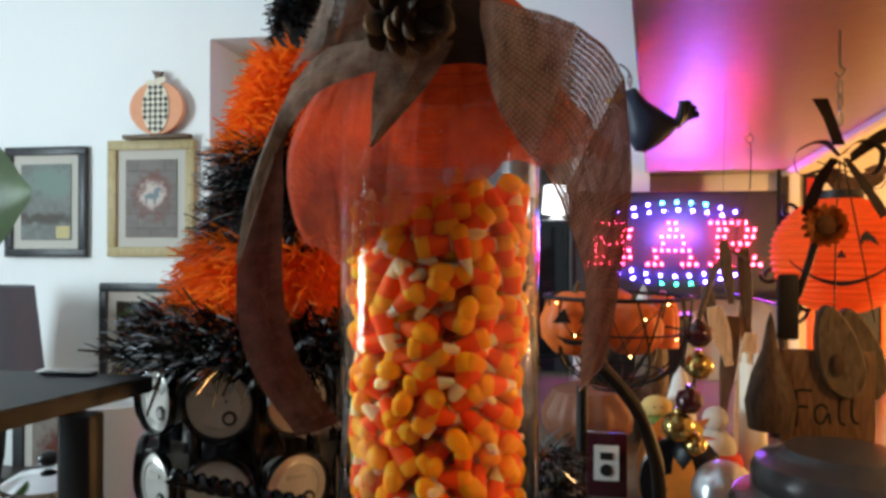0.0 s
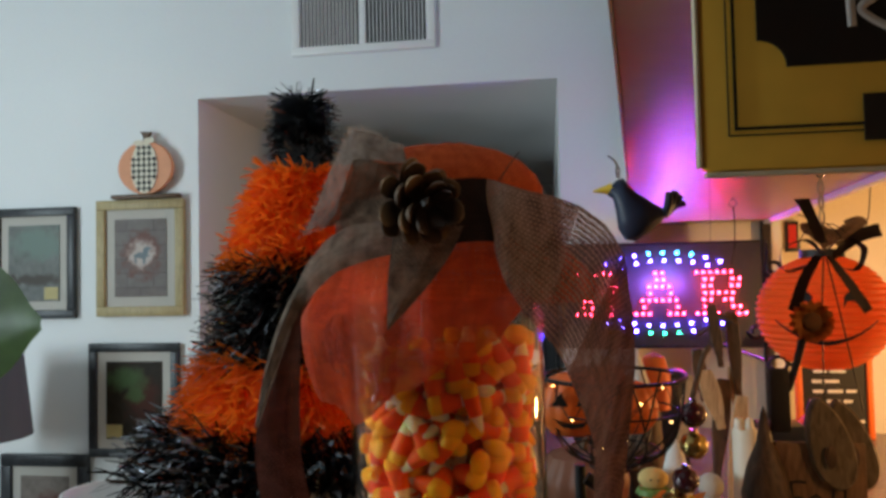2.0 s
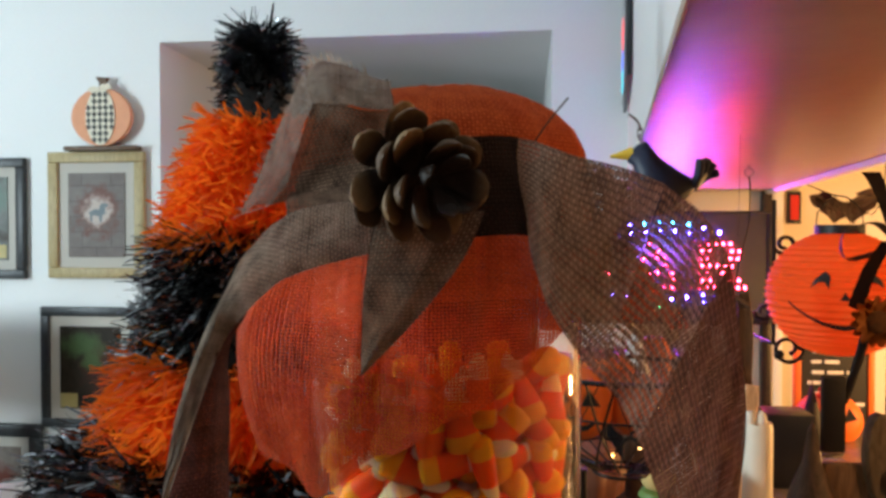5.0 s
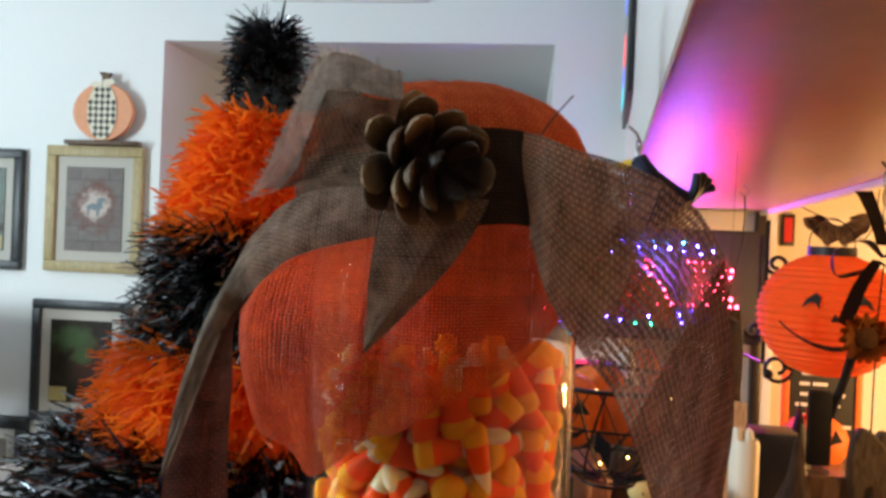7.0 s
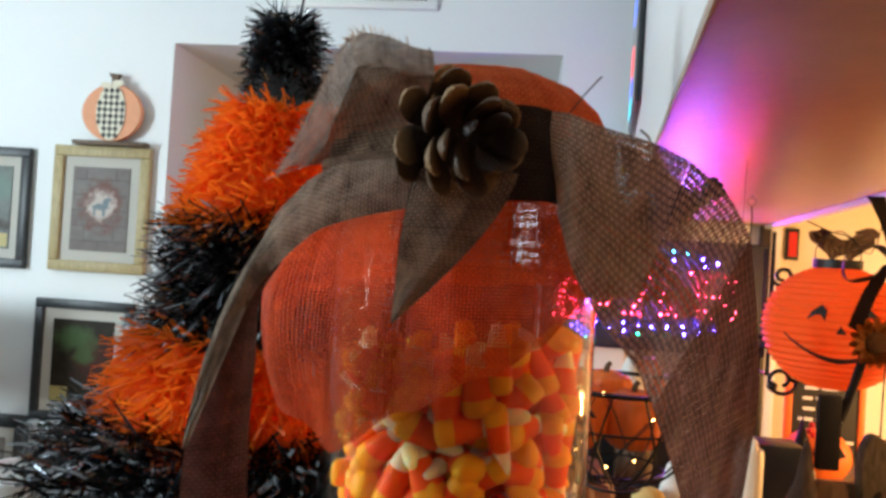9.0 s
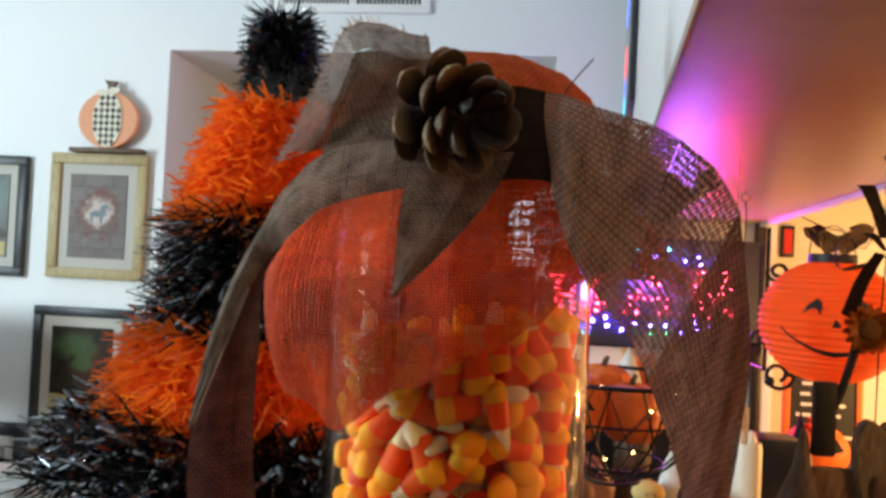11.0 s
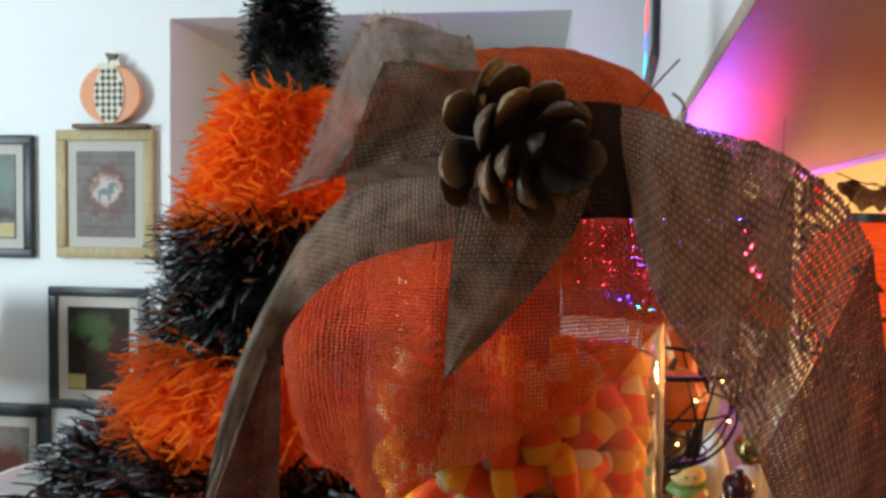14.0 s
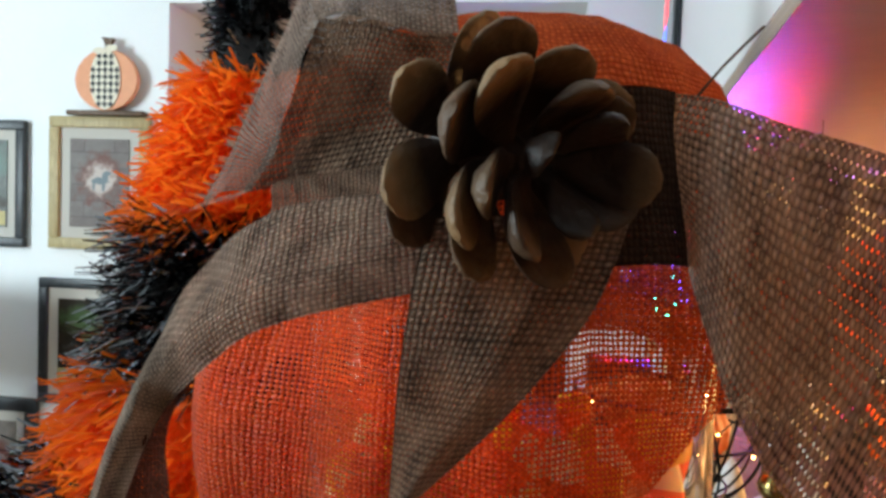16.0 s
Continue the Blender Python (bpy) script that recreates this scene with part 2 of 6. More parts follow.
RED = shader("red_felt", (0.62, 0.03, 0.02), 0.8, vary=0.15, grain=200, bump=0.3)
AUTUMN = shader("autumn_silk_leaf", (0.75, 0.25, 0.03), 0.6, vary=0.3, grain=30, bump=0.2)
YELLOW = shader("yellow_paint", (0.85, 0.55, 0.05), 0.45, vary=0.1, grain=60, bump=0.05)
CROW = shader("crow_enamel", (0.020, 0.029, 0.062), 0.48, vary=0.2, grain=40, bump=0.1)
SUNFLOWER = shader("burnt_orange_petal", (0.50, 0.17, 0.025), 0.7, vary=0.25, grain=60, bump=0.2)
SEED = shader("sunflower_seed", (0.15, 0.062, 0.018), 0.9, vary=0.4, grain=300, bump=0.8)
CANDY_YELLOW = shader("candy_yellow", (0.90, 0.38, 0.010), 0.50, vary=0.08, grain=120, bump=0.03)
CANDY_ORANGE = shader("candy_orange", (0.92, 0.105, 0.004), 0.50, vary=0.08, grain=120, bump=0.03)
CANDY_WHITE = shader("candy_white", (0.94, 0.72, 0.44), 0.50, vary=0.05, grain=120, bump=0.03)
for candy_mat in (CANDY_YELLOW, CANDY_ORANGE, CANDY_WHITE):
    candy_mat.node_tree.nodes["Principled BSDF"].inputs["Specular IOR Level"].default_value = 0.12
    candy_mat.node_tree.nodes["Principled BSDF"].inputs["Subsurface Weight"].default_value = 0.8
    candy_mat.node_tree.nodes["Principled BSDF"].inputs["Subsurface Radius"].default_value = (1.0, 0.45, 0.12)
    candy_mat.node_tree.nodes["Principled BSDF"].inputs["Subsurface Scale"].default_value = 0.012
    cn = candy_mat.node_tree
    waxy, waxy_mix = cn.nodes.new("ShaderNodeBsdfTranslucent"), cn.nodes.new("ShaderNodeMixShader")
    cn.links.new(cn.nodes["Principled BSDF"].inputs["Base Color"].links[0].from_socket, waxy.inputs["Color"])
    waxy_mix.inputs[0].default_value = 0.40
    cn.links.new(cn.nodes["Principled BSDF"].outputs[0], waxy_mix.inputs[1])
    cn.links.new(waxy.outputs[0], waxy_mix.inputs[2])
    cn.links.new(waxy_mix.outputs[0], cn.nodes["Material Output"].inputs["Surface"])
SCALE_BROWN = shader("cone_scale", (0.034, 0.012, 0.005), 0.55, vary=0.35, grain=160, bump=0.5)
SCALE_TIP = shader("cone_scale_rim", (0.1, 0.05, 0.02), 0.55, vary=0.30, grain=260, bump=0.6)
sn, sl = SCALE_TIP.node_tree.nodes, SCALE_TIP.node_tree.links
along, cut_y, ramp, tint = sn.new("ShaderNodeTexCoord"), sn.new("ShaderNodeSeparateXYZ"), sn.new("ShaderNodeMapRange"), sn.new("ShaderNodeMix")
ramp.inputs[1].default_value, ramp.inputs[2].default_value = 0.012, 0.0235
tint.data_type = "RGBA"
tint.inputs[6].default_value, tint.inputs[7].default_value = (0.020, 0.008, 0.004, 1), (0.28, 0.145, 0.062, 1)
speck = sn.new("ShaderNodeMix")
speck.data_type, speck.blend_type = "RGBA", "MULTIPLY"
speck.inputs[0].default_value = 0.7
grain_out = sn["Principled BSDF"].inputs["Base Color"].links[0].from_socket
bright = sn.new("ShaderNodeVectorMath")
bright.operation = "MULTIPLY"
bright.inputs[1].default_value = (10, 20, 50)
rand_tip, tan_tip = sn.new("ShaderNodeObjectInfo"), sn.new("ShaderNodeMix")
tan_tip.data_type = "RGBA"
tan_tip.inputs[6].default_value, tan_tip.inputs[7].default_value = (0.075, 0.032, 0.012, 1), (0.360, 0.205, 0.090, 1)
sl.new(rand_tip.outputs["Random"], tan_tip.inputs[0])
sl.new(tan_tip.outputs[2], tint.inputs[7])
sl.new(along.outputs["Object"], cut_y.inputs[0])
sl.new(cut_y.outputs["Y"], ramp.inputs[0])
sl.new(ramp.outputs[0], tint.inputs[0])
sl.new(grain_out, bright.inputs[0])
sl.new(tint.outputs[2], speck.inputs[6])
sl.new(bright.outputs[0], speck.inputs[7])
sl.new(speck.outputs[2], sn["Principled BSDF"].inputs["Base Color"])
GLASS = shader("clear_glass", (0.98, 1.0, 0.99), 0.0, vary=0, trans=1.0, ior=1.32)
RIBBON = burlap("brown_burlap", (0.105, 0.074, 0.058), (0.76, 0.570, 0.430), 0.00145, 0.05, 0.30, wrinkle=0.008)
# same ribbon, with the shade under the cone put into its colour
RIBBON_SHADED = burlap("shaded_brown_burlap", (0.056, 0.036, 0.026), (0.46, 0.315, 0.220), 0.00145, 0.05, 0.30, wrinkle=0.008)
RIBBON_LOOP = burlap("thin_brown_burlap", (0.110, 0.075, 0.062), (0.74, 0.545, 0.430), 0.00145, 0.15, 0.32, wrinkle=0.008)
RIBBON_THIN = burlap("sheer_brown_burlap", (0.11, 0.080, 0.064), (0.66, 0.500, 0.400), 0.00145, 0.22, 0.42)
# loop ribbon copies: shade inside and light on the crest are coloured in
RIBBON_LOOP_SHADE = burlap("loop_shade_brown_burlap", (0.060, 0.038, 0.028), (0.54, 0.360, 0.245), 0.00145, 0.17, 0.32, wrinkle=0.008)
RIBBON_LIT = burlap("lit_brown_burlap", (0.110, 0.078, 0.062), (0.80, 0.620, 0.490), 0.00145, 0.13, 0.40, wrinkle=0.008)
RIBBON_OPEN = burlap("open_brown_burlap", (0.085, 0.055, 0.045), (0.62, 0.440, 0.340), 0.0015, 0.23, 0.32)
# back of the hanging tails, darkened and reddened to carry their weaker, warmer light
RIBBON_BACK_SHADE = burlap("brown_burlap_back_shade", (0.045, 0.016, 0.010), (0.18, 0.070, 0.046), 0.0019, 0.08, 0.40)
RIBBON_BACK_SHADE_OPEN = burlap("open_brown_burlap_back_shade", (0.070, 0.036, 0.025), (0.34, 0.195, 0.130), 0.0015, 0.10, 0.45)
# ribbon colour darkened for the shade in the knot and under the lid
RIBBON_DEEP_SHADE = burlap("deep_shade_brown_burlap", (0.022, 0.012, 0.008), (0.060, 0.033, 0.022), 0.0016, 0.02, 0.1)
DRAPE = burlap("orange_burlap", (0.50, 0.036, 0.005), (0.92, 0.140, 0.018), 0.0015, 0.23, 0.36, wrinkle=0.016, gloss=0.24)
CAP_CLOTH = burlap("orange_burlap_lid", (0.50, 0.050, 0.010), (0.96, 0.20, 0.050), 0.0019, 0.05, 0.2, wrinkle=0.012)
LED_RED = shader("red_led", (0.8, 0.05, 0.05), 0.4, vary=0, glow=(1.0, 0.022, 0.055), power=110)
LED_BLUE = shader("blue_led", (0.1, 0.1, 0.8), 0.4, vary=0, glow=(0.075, 0.05, 1.0), power=170)
LED_CYAN = shader("cyan_led", (0.1, 0.6, 0.8), 0.4, vary=0, glow=(0.03, 0.45, 0.95), power=60)
LED_GREEN = shader("green_led", (0.1, 0.8, 0.4), 0.4, vary=0, glow=(0.02, 0.75, 0.25), power=30)
BULB = shader("warm_bulb", (1, 0.7, 0.3), 0.4, vary=0, glow=(1.0, 0.55, 0.16), power=14)
LAMP_WHITE = shader("white_lamp_glow", (0.9, 0.9, 0.9), 0.5, vary=0, glow=(0.95, 0.97, 1.0), power=2.2)


# ---- building helpers ----
def mesh_of(bm, *mats, smooth=True, crease=40):
    me = bpy.data.meshes.new("mesh")
    bmesh.ops.recalc_face_normals(bm, faces=bm.faces)
    bm.to_mesh(me)
    bm.free()
    for m in mats:
        me.materials.append(m)
    if smooth:
        me.shade_smooth()
        me.set_sharp_from_angle(angle=radians(crease))
    return me


def part(name, bm, material, parent=None, label="", smooth=True):
    mats = material if isinstance(material, (list, tuple)) else (material,)
    ob = new(name, mesh_of(bm, *mats, smooth=smooth))
    if parent:
        ob.parent = parent
    if label:
        ob["label"] = label
    return ob


def thing(name, place, label, category, group="", m=None):
    ob = new(name)
    ob.matrix_world = m or pose(*place)
    ob.empty_display_size = 0.02
    return tagged(ob, label, category, group)


def box(x0, x1, y0, y1, z0, z1, bevel=0.0, bm=None, m=None):
    one = bmesh.new()
    bmesh.ops.create_cube(one, size=1.0)
    bmesh.ops.transform(one, matrix=Matrix.Translation(((x0 + x1) / 2, (y0 + y1) / 2, (z0 + z1) / 2)) @ Matrix.Diagonal((x1 - x0, y1 - y0, z1 - z0, 1)), verts=one.verts)
    if bevel:
        bmesh.ops.bevel(one, geom=one.edges[:], offset=bevel, segments=2, affect="EDGES", profile=0.5)
    return join(bm, one, m)


def join(bm, one, m=None):
    if m is not None:
        bmesh.ops.transform(one, matrix=m, verts=one.verts)
    if bm is None:
        return one
    me = bpy.data.meshes.new("tmp")
    one.to_mesh(me)
    one.free()
    bm.from_mesh(me)
    bpy.data.meshes.remove(me)
    return bm


def lathe(profile, n=48, bm=None, m=None, wave=None, close=True):
    """Turns (r, z) pairs round z."""
    one = bmesh.new()
    rings = []
    for r, z in profile:
        if r < 1e-6:
            rings.append([one.verts.new((0, 0, z))])
        else:
            ring = []
            for k in range(n):
                a = 2 * math.pi * k / n
                q = r * (wave(a, z) if wave else 1.0)
                ring.append(one.verts.new((q * math.cos(a), q * math.sin(a), z)))
            rings.append(ring)
    for a, b in zip(rings, rings[1:]):
        for k in range(n):
            k2 = (k + 1) % n
            if len(a) == 1 and len(b) > 1:
                one.faces.new((a[0], b[k], b[k2]))
            elif len(b) == 1 and len(a) > 1:
                one.faces.new((a[k], a[k2], b[0]))
            elif len(a) > 1:
                one.faces.new((a[k], a[k2], b[k2], b[k]))
    return join(bm, one, m)


def smooth_path(points, steps=8):
    pts = [Vector(p) for p in points]
    out = []
    for i in range(len(pts) - 1):
        p0, p1, p2, p3 = pts[max(i - 1, 0)], pts[i], pts[i + 1], pts[min(i + 2, len(pts) - 1)]
        for s in range(steps):
            t = s / steps
            out.append(0.5 * (2 * p1 + (p2 - p0) * t + (2 * p0 - 5 * p1 + 4 * p2 - p3) * t * t + (3 * p1 - p0 - 3 * p2 + p3) * t**3))
    return out + [pts[-1]]


def tube(points, radius, sides=8, steps=6, bm=None, taper=1.0, closed=False):
    one = bmesh.new()
    path = smooth_path(points, steps) if steps > 1 else [Vector(p) for p in points]
    rings, up = [], None
    for i, p in enumerate(path):
        t = (path[min(i + 1, len(path) - 1)] - path[max(i - 1, 0)]).normalized()
        side = t.orthogonal().normalized() if up is None else (up - t * up.dot(t)).normalized()
        up = side
        other = t.cross(side)
        r = radius * (1 + (taper - 1) * i / (len(path) - 1))
        rings.append([one.verts.new(p + r * (math.cos(2 * math.pi * k / sides) * side + math.sin(2 * math.pi * k / sides) * other)) for k in range(sides)])
    for a, b in zip(rings, rings[1:]):
        for k in range(sides):
            one.faces.new((a[k], a[(k + 1) % sides], b[(k + 1) % sides], b[k]))
    one.faces.new(rings[0][::-1])
    one.faces.new(rings[-1])
    return join(bm, one)


def ball(r, place=(0, 0, 0), squash=(1, 1, 1), bm=None, seg=20, rings=12):
    one = bmesh.new()
    bmesh.ops.create_uvsphere(one, u_segments=seg, v_segments=rings, radius=r)
    return join(bm, one, Matrix.Translation(place) @ Matrix.Diagonal((*squash, 1)))


def plate(outline, y0, y1, bm=None, bevel=0.0):
    """A flat piece from an (x, z) outline, from y0 to y1."""
    one = bmesh.new()
    front = [one.verts.new((x, y0, z)) for x, z in outline]
    f = one.faces.new(front)
    got = bmesh.ops.extrude_face_region(one, geom=[f])
    for v in got["geom"]:
        if isinstance(v, bmesh.types.BMVert):
            v.co.y = y1
    if bevel:
        bmesh.ops.bevel(one, geom=one.edges[:], offset=bevel, segments=1, affect="EDGES")
    return join(bm, one)


def cloth(edge_a, edge_b, steps=10, across=14, sag=0.0, ripple=0.0, seed=0):
    """A strip of woven ribbon between two smooth edges, with its weave's UV map in metres."""
    a, b = smooth_path(edge_a, steps), smooth_path(edge_b, steps)
    bm = bmesh.new()
    uv = bm.loops.layers.uv.new("UVMap")
    grid, where, run = [], {}, 0.0
    for i, (p, q) in enumerate(zip(a, b)):
        if i:
            run += ((p + q) / 2 - (a[i - 1] + b[i - 1]) / 2).length
        width = (q - p).length
        ahead = (a[min(i + 1, len(a) - 1)] + b[min(i + 1, len(a) - 1)] - a[max(i - 1, 0)] - b[max(i - 1, 0)])
        out = ahead.cross(q - p)
        out = out.normalized() if out.length > 1e-9 else Vector((0, -1, 0))
        if out.y > 0:
            out.negate()
        row = []
        for k in range(across + 1):
            s = k / across
            c = p.lerp(q, s) + out * (sag * math.sin(math.pi * s) + ripple * math.sin(7.0 * s + 55 * run) + 0.0012 * noise.noise(Vector((run * 70 + seed, s * 2.5, seed))))
            v = bm.verts.new(c)
            where[v] = (run, (s - 0.5) * 0.036)
            row.append(v)
        grid.append(row)
    for r0, r1 in zip(grid, grid[1:]):
        for k in range(across):
            f = bm.faces.new((r0[k], r0[k + 1], r1[k + 1], r1[k]))
            for lp in f.loops:
                lp[uv].uv = where[lp.vert]
    return bm


def frayed(edge_a, edge_b, length, count=44, seed=0):
    """Loose thread ends along the cut end of a ribbon."""
    rng = random.Random(seed)
    a, b = smooth_path(edge_a, 10), smooth_path(edge_b, 10)
    d = ((a[-1] + b[-1]) - (a[-3] + b[-3])).normalized()
    side = (b[-1] - a[-1]).normalized()
    bm = bmesh.new()
    uv = bm.loops.layers.uv.new("UVMap")
    for _ in range(count):
        root = a[-1].lerp(b[-1], rng.random()) - d * 0.001
        tip = root + d * length * rng.uniform(0.5, 1.4) + side * length * rng.uniform(-0.4, 0.4)
        mid = (root + tip) / 2 + Vector((0, -1, 0)) * length * rng.uniform(-0.1, 0.2)
        v = [bm.verts.new(p) for p in (root - side * 0.0004, root + side * 0.0004, mid + side * 0.0003, mid - side * 0.0003, tip)]
        spot = (0.00145 * rng.randint(0, 60) + 0.0007, 0.00145 * rng.randint(0, 60) + 0.0007)
        for f in (bm.faces.new((v[0], v[1], v[2], v[3])), bm.faces.new((v[3], v[2], v[4]))):
            for lp in f.loops:
                lp[uv].uv = spot
    return bm


def edge_threads(edge, way, length, count, seed):
    """Short loose threads that stand out from a cut edge."""
    rng = random.Random(seed)
    line, way = smooth_path(edge, 10), Vector(way).normalized()
    bm = bmesh.new()
    uv = bm.loops.layers.uv.new("UVMap")
    for _ in range(count):
        q = rng.random() * (len(line) - 1.001)
        i = int(q)
        along = (line[i + 1] - line[i]).normalized()
        root = line[i].lerp(line[i + 1], q - i) - way * 0.0008
        tip = root + way * length * rng.uniform(0.4, 1.3) + along * length * rng.uniform(-0.45, 0.45) + Vector((0, rng.uniform(-0.2, 0.2) * length, 0))
        mid = (root + tip) / 2 + along * length * rng.uniform(-0.12, 0.12)
        v = [bm.verts.new(p) for p in (root - along * 0.00035, root + along * 0.00035, mid + along * 0.00028, mid - along * 0.00028, tip)]
        spot = (0.00145 * rng.randint(0, 60) + 0.0007, 0.00145 * rng.randint(0, 60) + 0.0007)
        for f in (bm.faces.new((v[0], v[1], v[2], v[3])), bm.faces.new((v[3], v[2], v[4]))):
            for lp in f.loops:
                lp[uv].uv = spot
    return bm


# ---- the room ----
WALL_Y, BACK_Y, CEIL = 2.715, 2.86, 2.72
floor = part("floor", box(-2.6, 3.0, -1.8, 5.6, -0.05, 0.0), FLOOR, smooth=False)
tagged(floor, "brown oak plank floor of the room", "floor", kind="structure")
ceiling = part("ceiling", box(-2.7, 3.1, -1.9, 3.6, CEIL, CEIL + 0.08), WHITE_WALL, smooth=False)
tagged(ceiling, "white painted flat ceiling", "ceiling", kind="structure")

wall = box(-2.7, -0.873, WALL_Y, WALL_Y + 0.14, 0, CEIL)
box(-0.873, 0.377, WALL_Y, WALL_Y + 0.14, 2.085, CEIL, bm=wall)
box(0.377, 0.61, WALL_Y, WALL_Y + 0.14, 0, CEIL, bm=wall)
wall_north = part("wall_north", wall, WHITE_WALL, smooth=False)
tagged(wall_north, "white painted wall with a deep recess in it", "wall", kind="structure")
for side, bounds in (("west", (-1.0, -0.873, WALL_Y + 0.14, 5.6, 0, 2.25)), ("east", (0.377, 0.50, WALL_Y + 0.14, 5.6, 0, 2.25)), ("back", (-1.0, 0.50, 5.6, 5.7, 0, 2.25))):
    tagged(part("wall_recess_" + side, box(*bounds), WHITE_WALL, smooth=False), "dim grey painted wall of the recess", "wall", kind="structure")
tagged(part("ceiling_recess", box(-0.873, 0.377, WALL_Y + 0.14, 5.6, 2.085, 2.25), WHITE_WALL, smooth=False), "dim grey painted ceiling of the recess", "ceiling", kind="structure")
tagged(part("wall_kitchen", box(0.61, 3.1, BACK_Y, BACK_Y + 0.14, 0, CEIL), CREAM_WALL, smooth=False), "cream painted kitchen wall in warm lamplight", "wall", kind="structure")
tagged(part("wall_east", box(3.0, 3.12, -1.8, 2.86, 0, CEIL), CREAM_WALL, smooth=False), "cream painted side wall", "wall", kind="structure")
tagged(part("wall_south", box(-2.7, 3.1, -1.92, -1.8, 0, CEIL), DIM_WALL, smooth=False), "unseen rear wall, dark taupe to cut bounced light", "wall", kind="structure")
west = box(-2.72, -2.6, -1.8, -0.15, 0, CEIL)
box(-2.72, -2.6, 1.35, 2.715, 0, CEIL, bm=west)
box(-2.72, -2.6, -0.15, 1.35, 0, 0.95, bm=west)
box(-2.72, -2.6, -0.15, 1.35, 2.35, CEIL, bm=west)
tagged(part("wall_west", west, WHITE_WALL, smooth=False), "white painted wall with a window opening", "wall", kind="structure")
window = thing("window_1", (-2.66, 0.60, 0.95), "white framed daylight window in the wall", "window")
window["kind"] = "structure"
for a in ((-0.75, -0.69, 0, 1.4), (0.69, 0.75, 0, 1.4), (-0.69, 0.69, 0, 0.06), (-0.69, 0.69, 1.34, 1.4)):
    part("window_frame", box(-0.03, 0.03, a[0], a[1], a[2], a[3], 0.004), WHITE_TRIM, window)
glass = part("pane", box(-0.004, 0.004, -0.69, 0.69, 0.06, 1.34), GLASS, window)
glass.visible_shadow = False

# the hanging cabinet over the bar: its underside carries the hooks
SOF = pose(0.414, 1.09, 1.6, 0, 0, -6.6)
hanging = thing("wall_cabinet", (0, 0, 0), "long painted cabinet bulkhead hung over the bar", "cabinet", m=SOF)
hanging["kind"] = "structure"
part("underside", box(-0.001, 0.4075, -1.6, 1.768, 0.0, 0.018, 0.003), SOFFIT, hanging, "glossy underside with warm lamplight put into its brown")
part("side_panel", box(-0.0005, 0.006, -1.6, 1.64, 0.0182, 1.11, 0.001), WHITE_TRIM, hanging, "white painted side panel")
part("side_panel", box(0.408, 0.430, -1.6, 1.765, -0.010, 1.11, 0.002), WHITE_TRIM, hanging, "white painted side panel")
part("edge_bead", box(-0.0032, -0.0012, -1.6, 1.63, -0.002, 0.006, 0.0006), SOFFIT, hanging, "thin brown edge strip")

mirror = thing("mirror", (0, 0, 0), "narrow dark framed mirror fixed in the wall corner", "mirror", m=SOF @ pose(-0.003, 1.60, 0.225))
part("frame", box(-0.012, -0.001, -0.52, 0.0, 0.0, 0.62, 0.002), DARK_FRAME, mirror)
MIRROR = shader("mirror_silver", (0.22, 0.23, 0.25), 0.10, 1.0, vary=0)
part("mirror_plate", box(-0.0155, -0.0121, -0.505, -0.02, 0.02, 0.60), MIRROR, mirror)

# glowing patches stand in for coloured reflections on the mirror
MIRROR_GLEAMS = [shader("gleam_" + n, c, 0.4, vary=0, glow=c, power=p) for n, c, p in (("red", (1.0, 0.08, 0.10), 1.6), ("blue", (0.10, 0.20, 1.0), 1.6), ("cyan", (0.05, 0.75, 0.95), 1.3))]
strip = thing("painted_reflections", (0, 0, 0), "glowing colour patches for the reflections in the mirror", "lights", m=SOF @ pose(-0.0189, 1.60, 0.225))
for z0, z1, y0, m_gleam in ((0.045, 0.085, -0.10, 2), (0.100, 0.135, -0.11, 1), (0.150, 0.215, -0.14, 0), (0.30, 0.36, -0.16, 1)):
    part("gleam_patch", box(-0.001, 0.0, y0 - 0.09, y0 + 0.05, z0, z1, 0.0004), MIRROR_GLEAMS[m_gleam], strip)

# ---- wall vent ----
vent = thing("air_vent", (-0.272, WALL_Y, 2.21), "white metal return air vent with vertical slats", "vent")
for a in ((-0.25, 0.25, 0.0, 0.028), (-0.25, 0.25, 0.242, 0.27), (-0.25, -0.222, 0.028, 0.242), (0.222, 0.25, 0.028, 0.242), (-0.012, 0.012, 0.028, 0.242)):
    part("frame", box(a[0], a[1], -0.014, 0.0, a[2], a[3], 0.002), WHITE_TRIM, vent)
part("backing", box(-0.222, 0.222, -0.003, -0.001, 0.028, 0.242), INK, vent)
slat_mesh = mesh_of(box(-0.0008, 0.0008, -0.012, -0.002, 0.03, 0.24), WHITE_TRIM, smooth=False)
for i in range(34):
    x = -0.216 + i * 0.0131
    if abs(x) > 0.014:
        s = new("slat", slat_mesh)
        s.parent = vent
        s.matrix_basis = pose(x, 0, 0, 0, 0, 30 if x > 0 else -48)


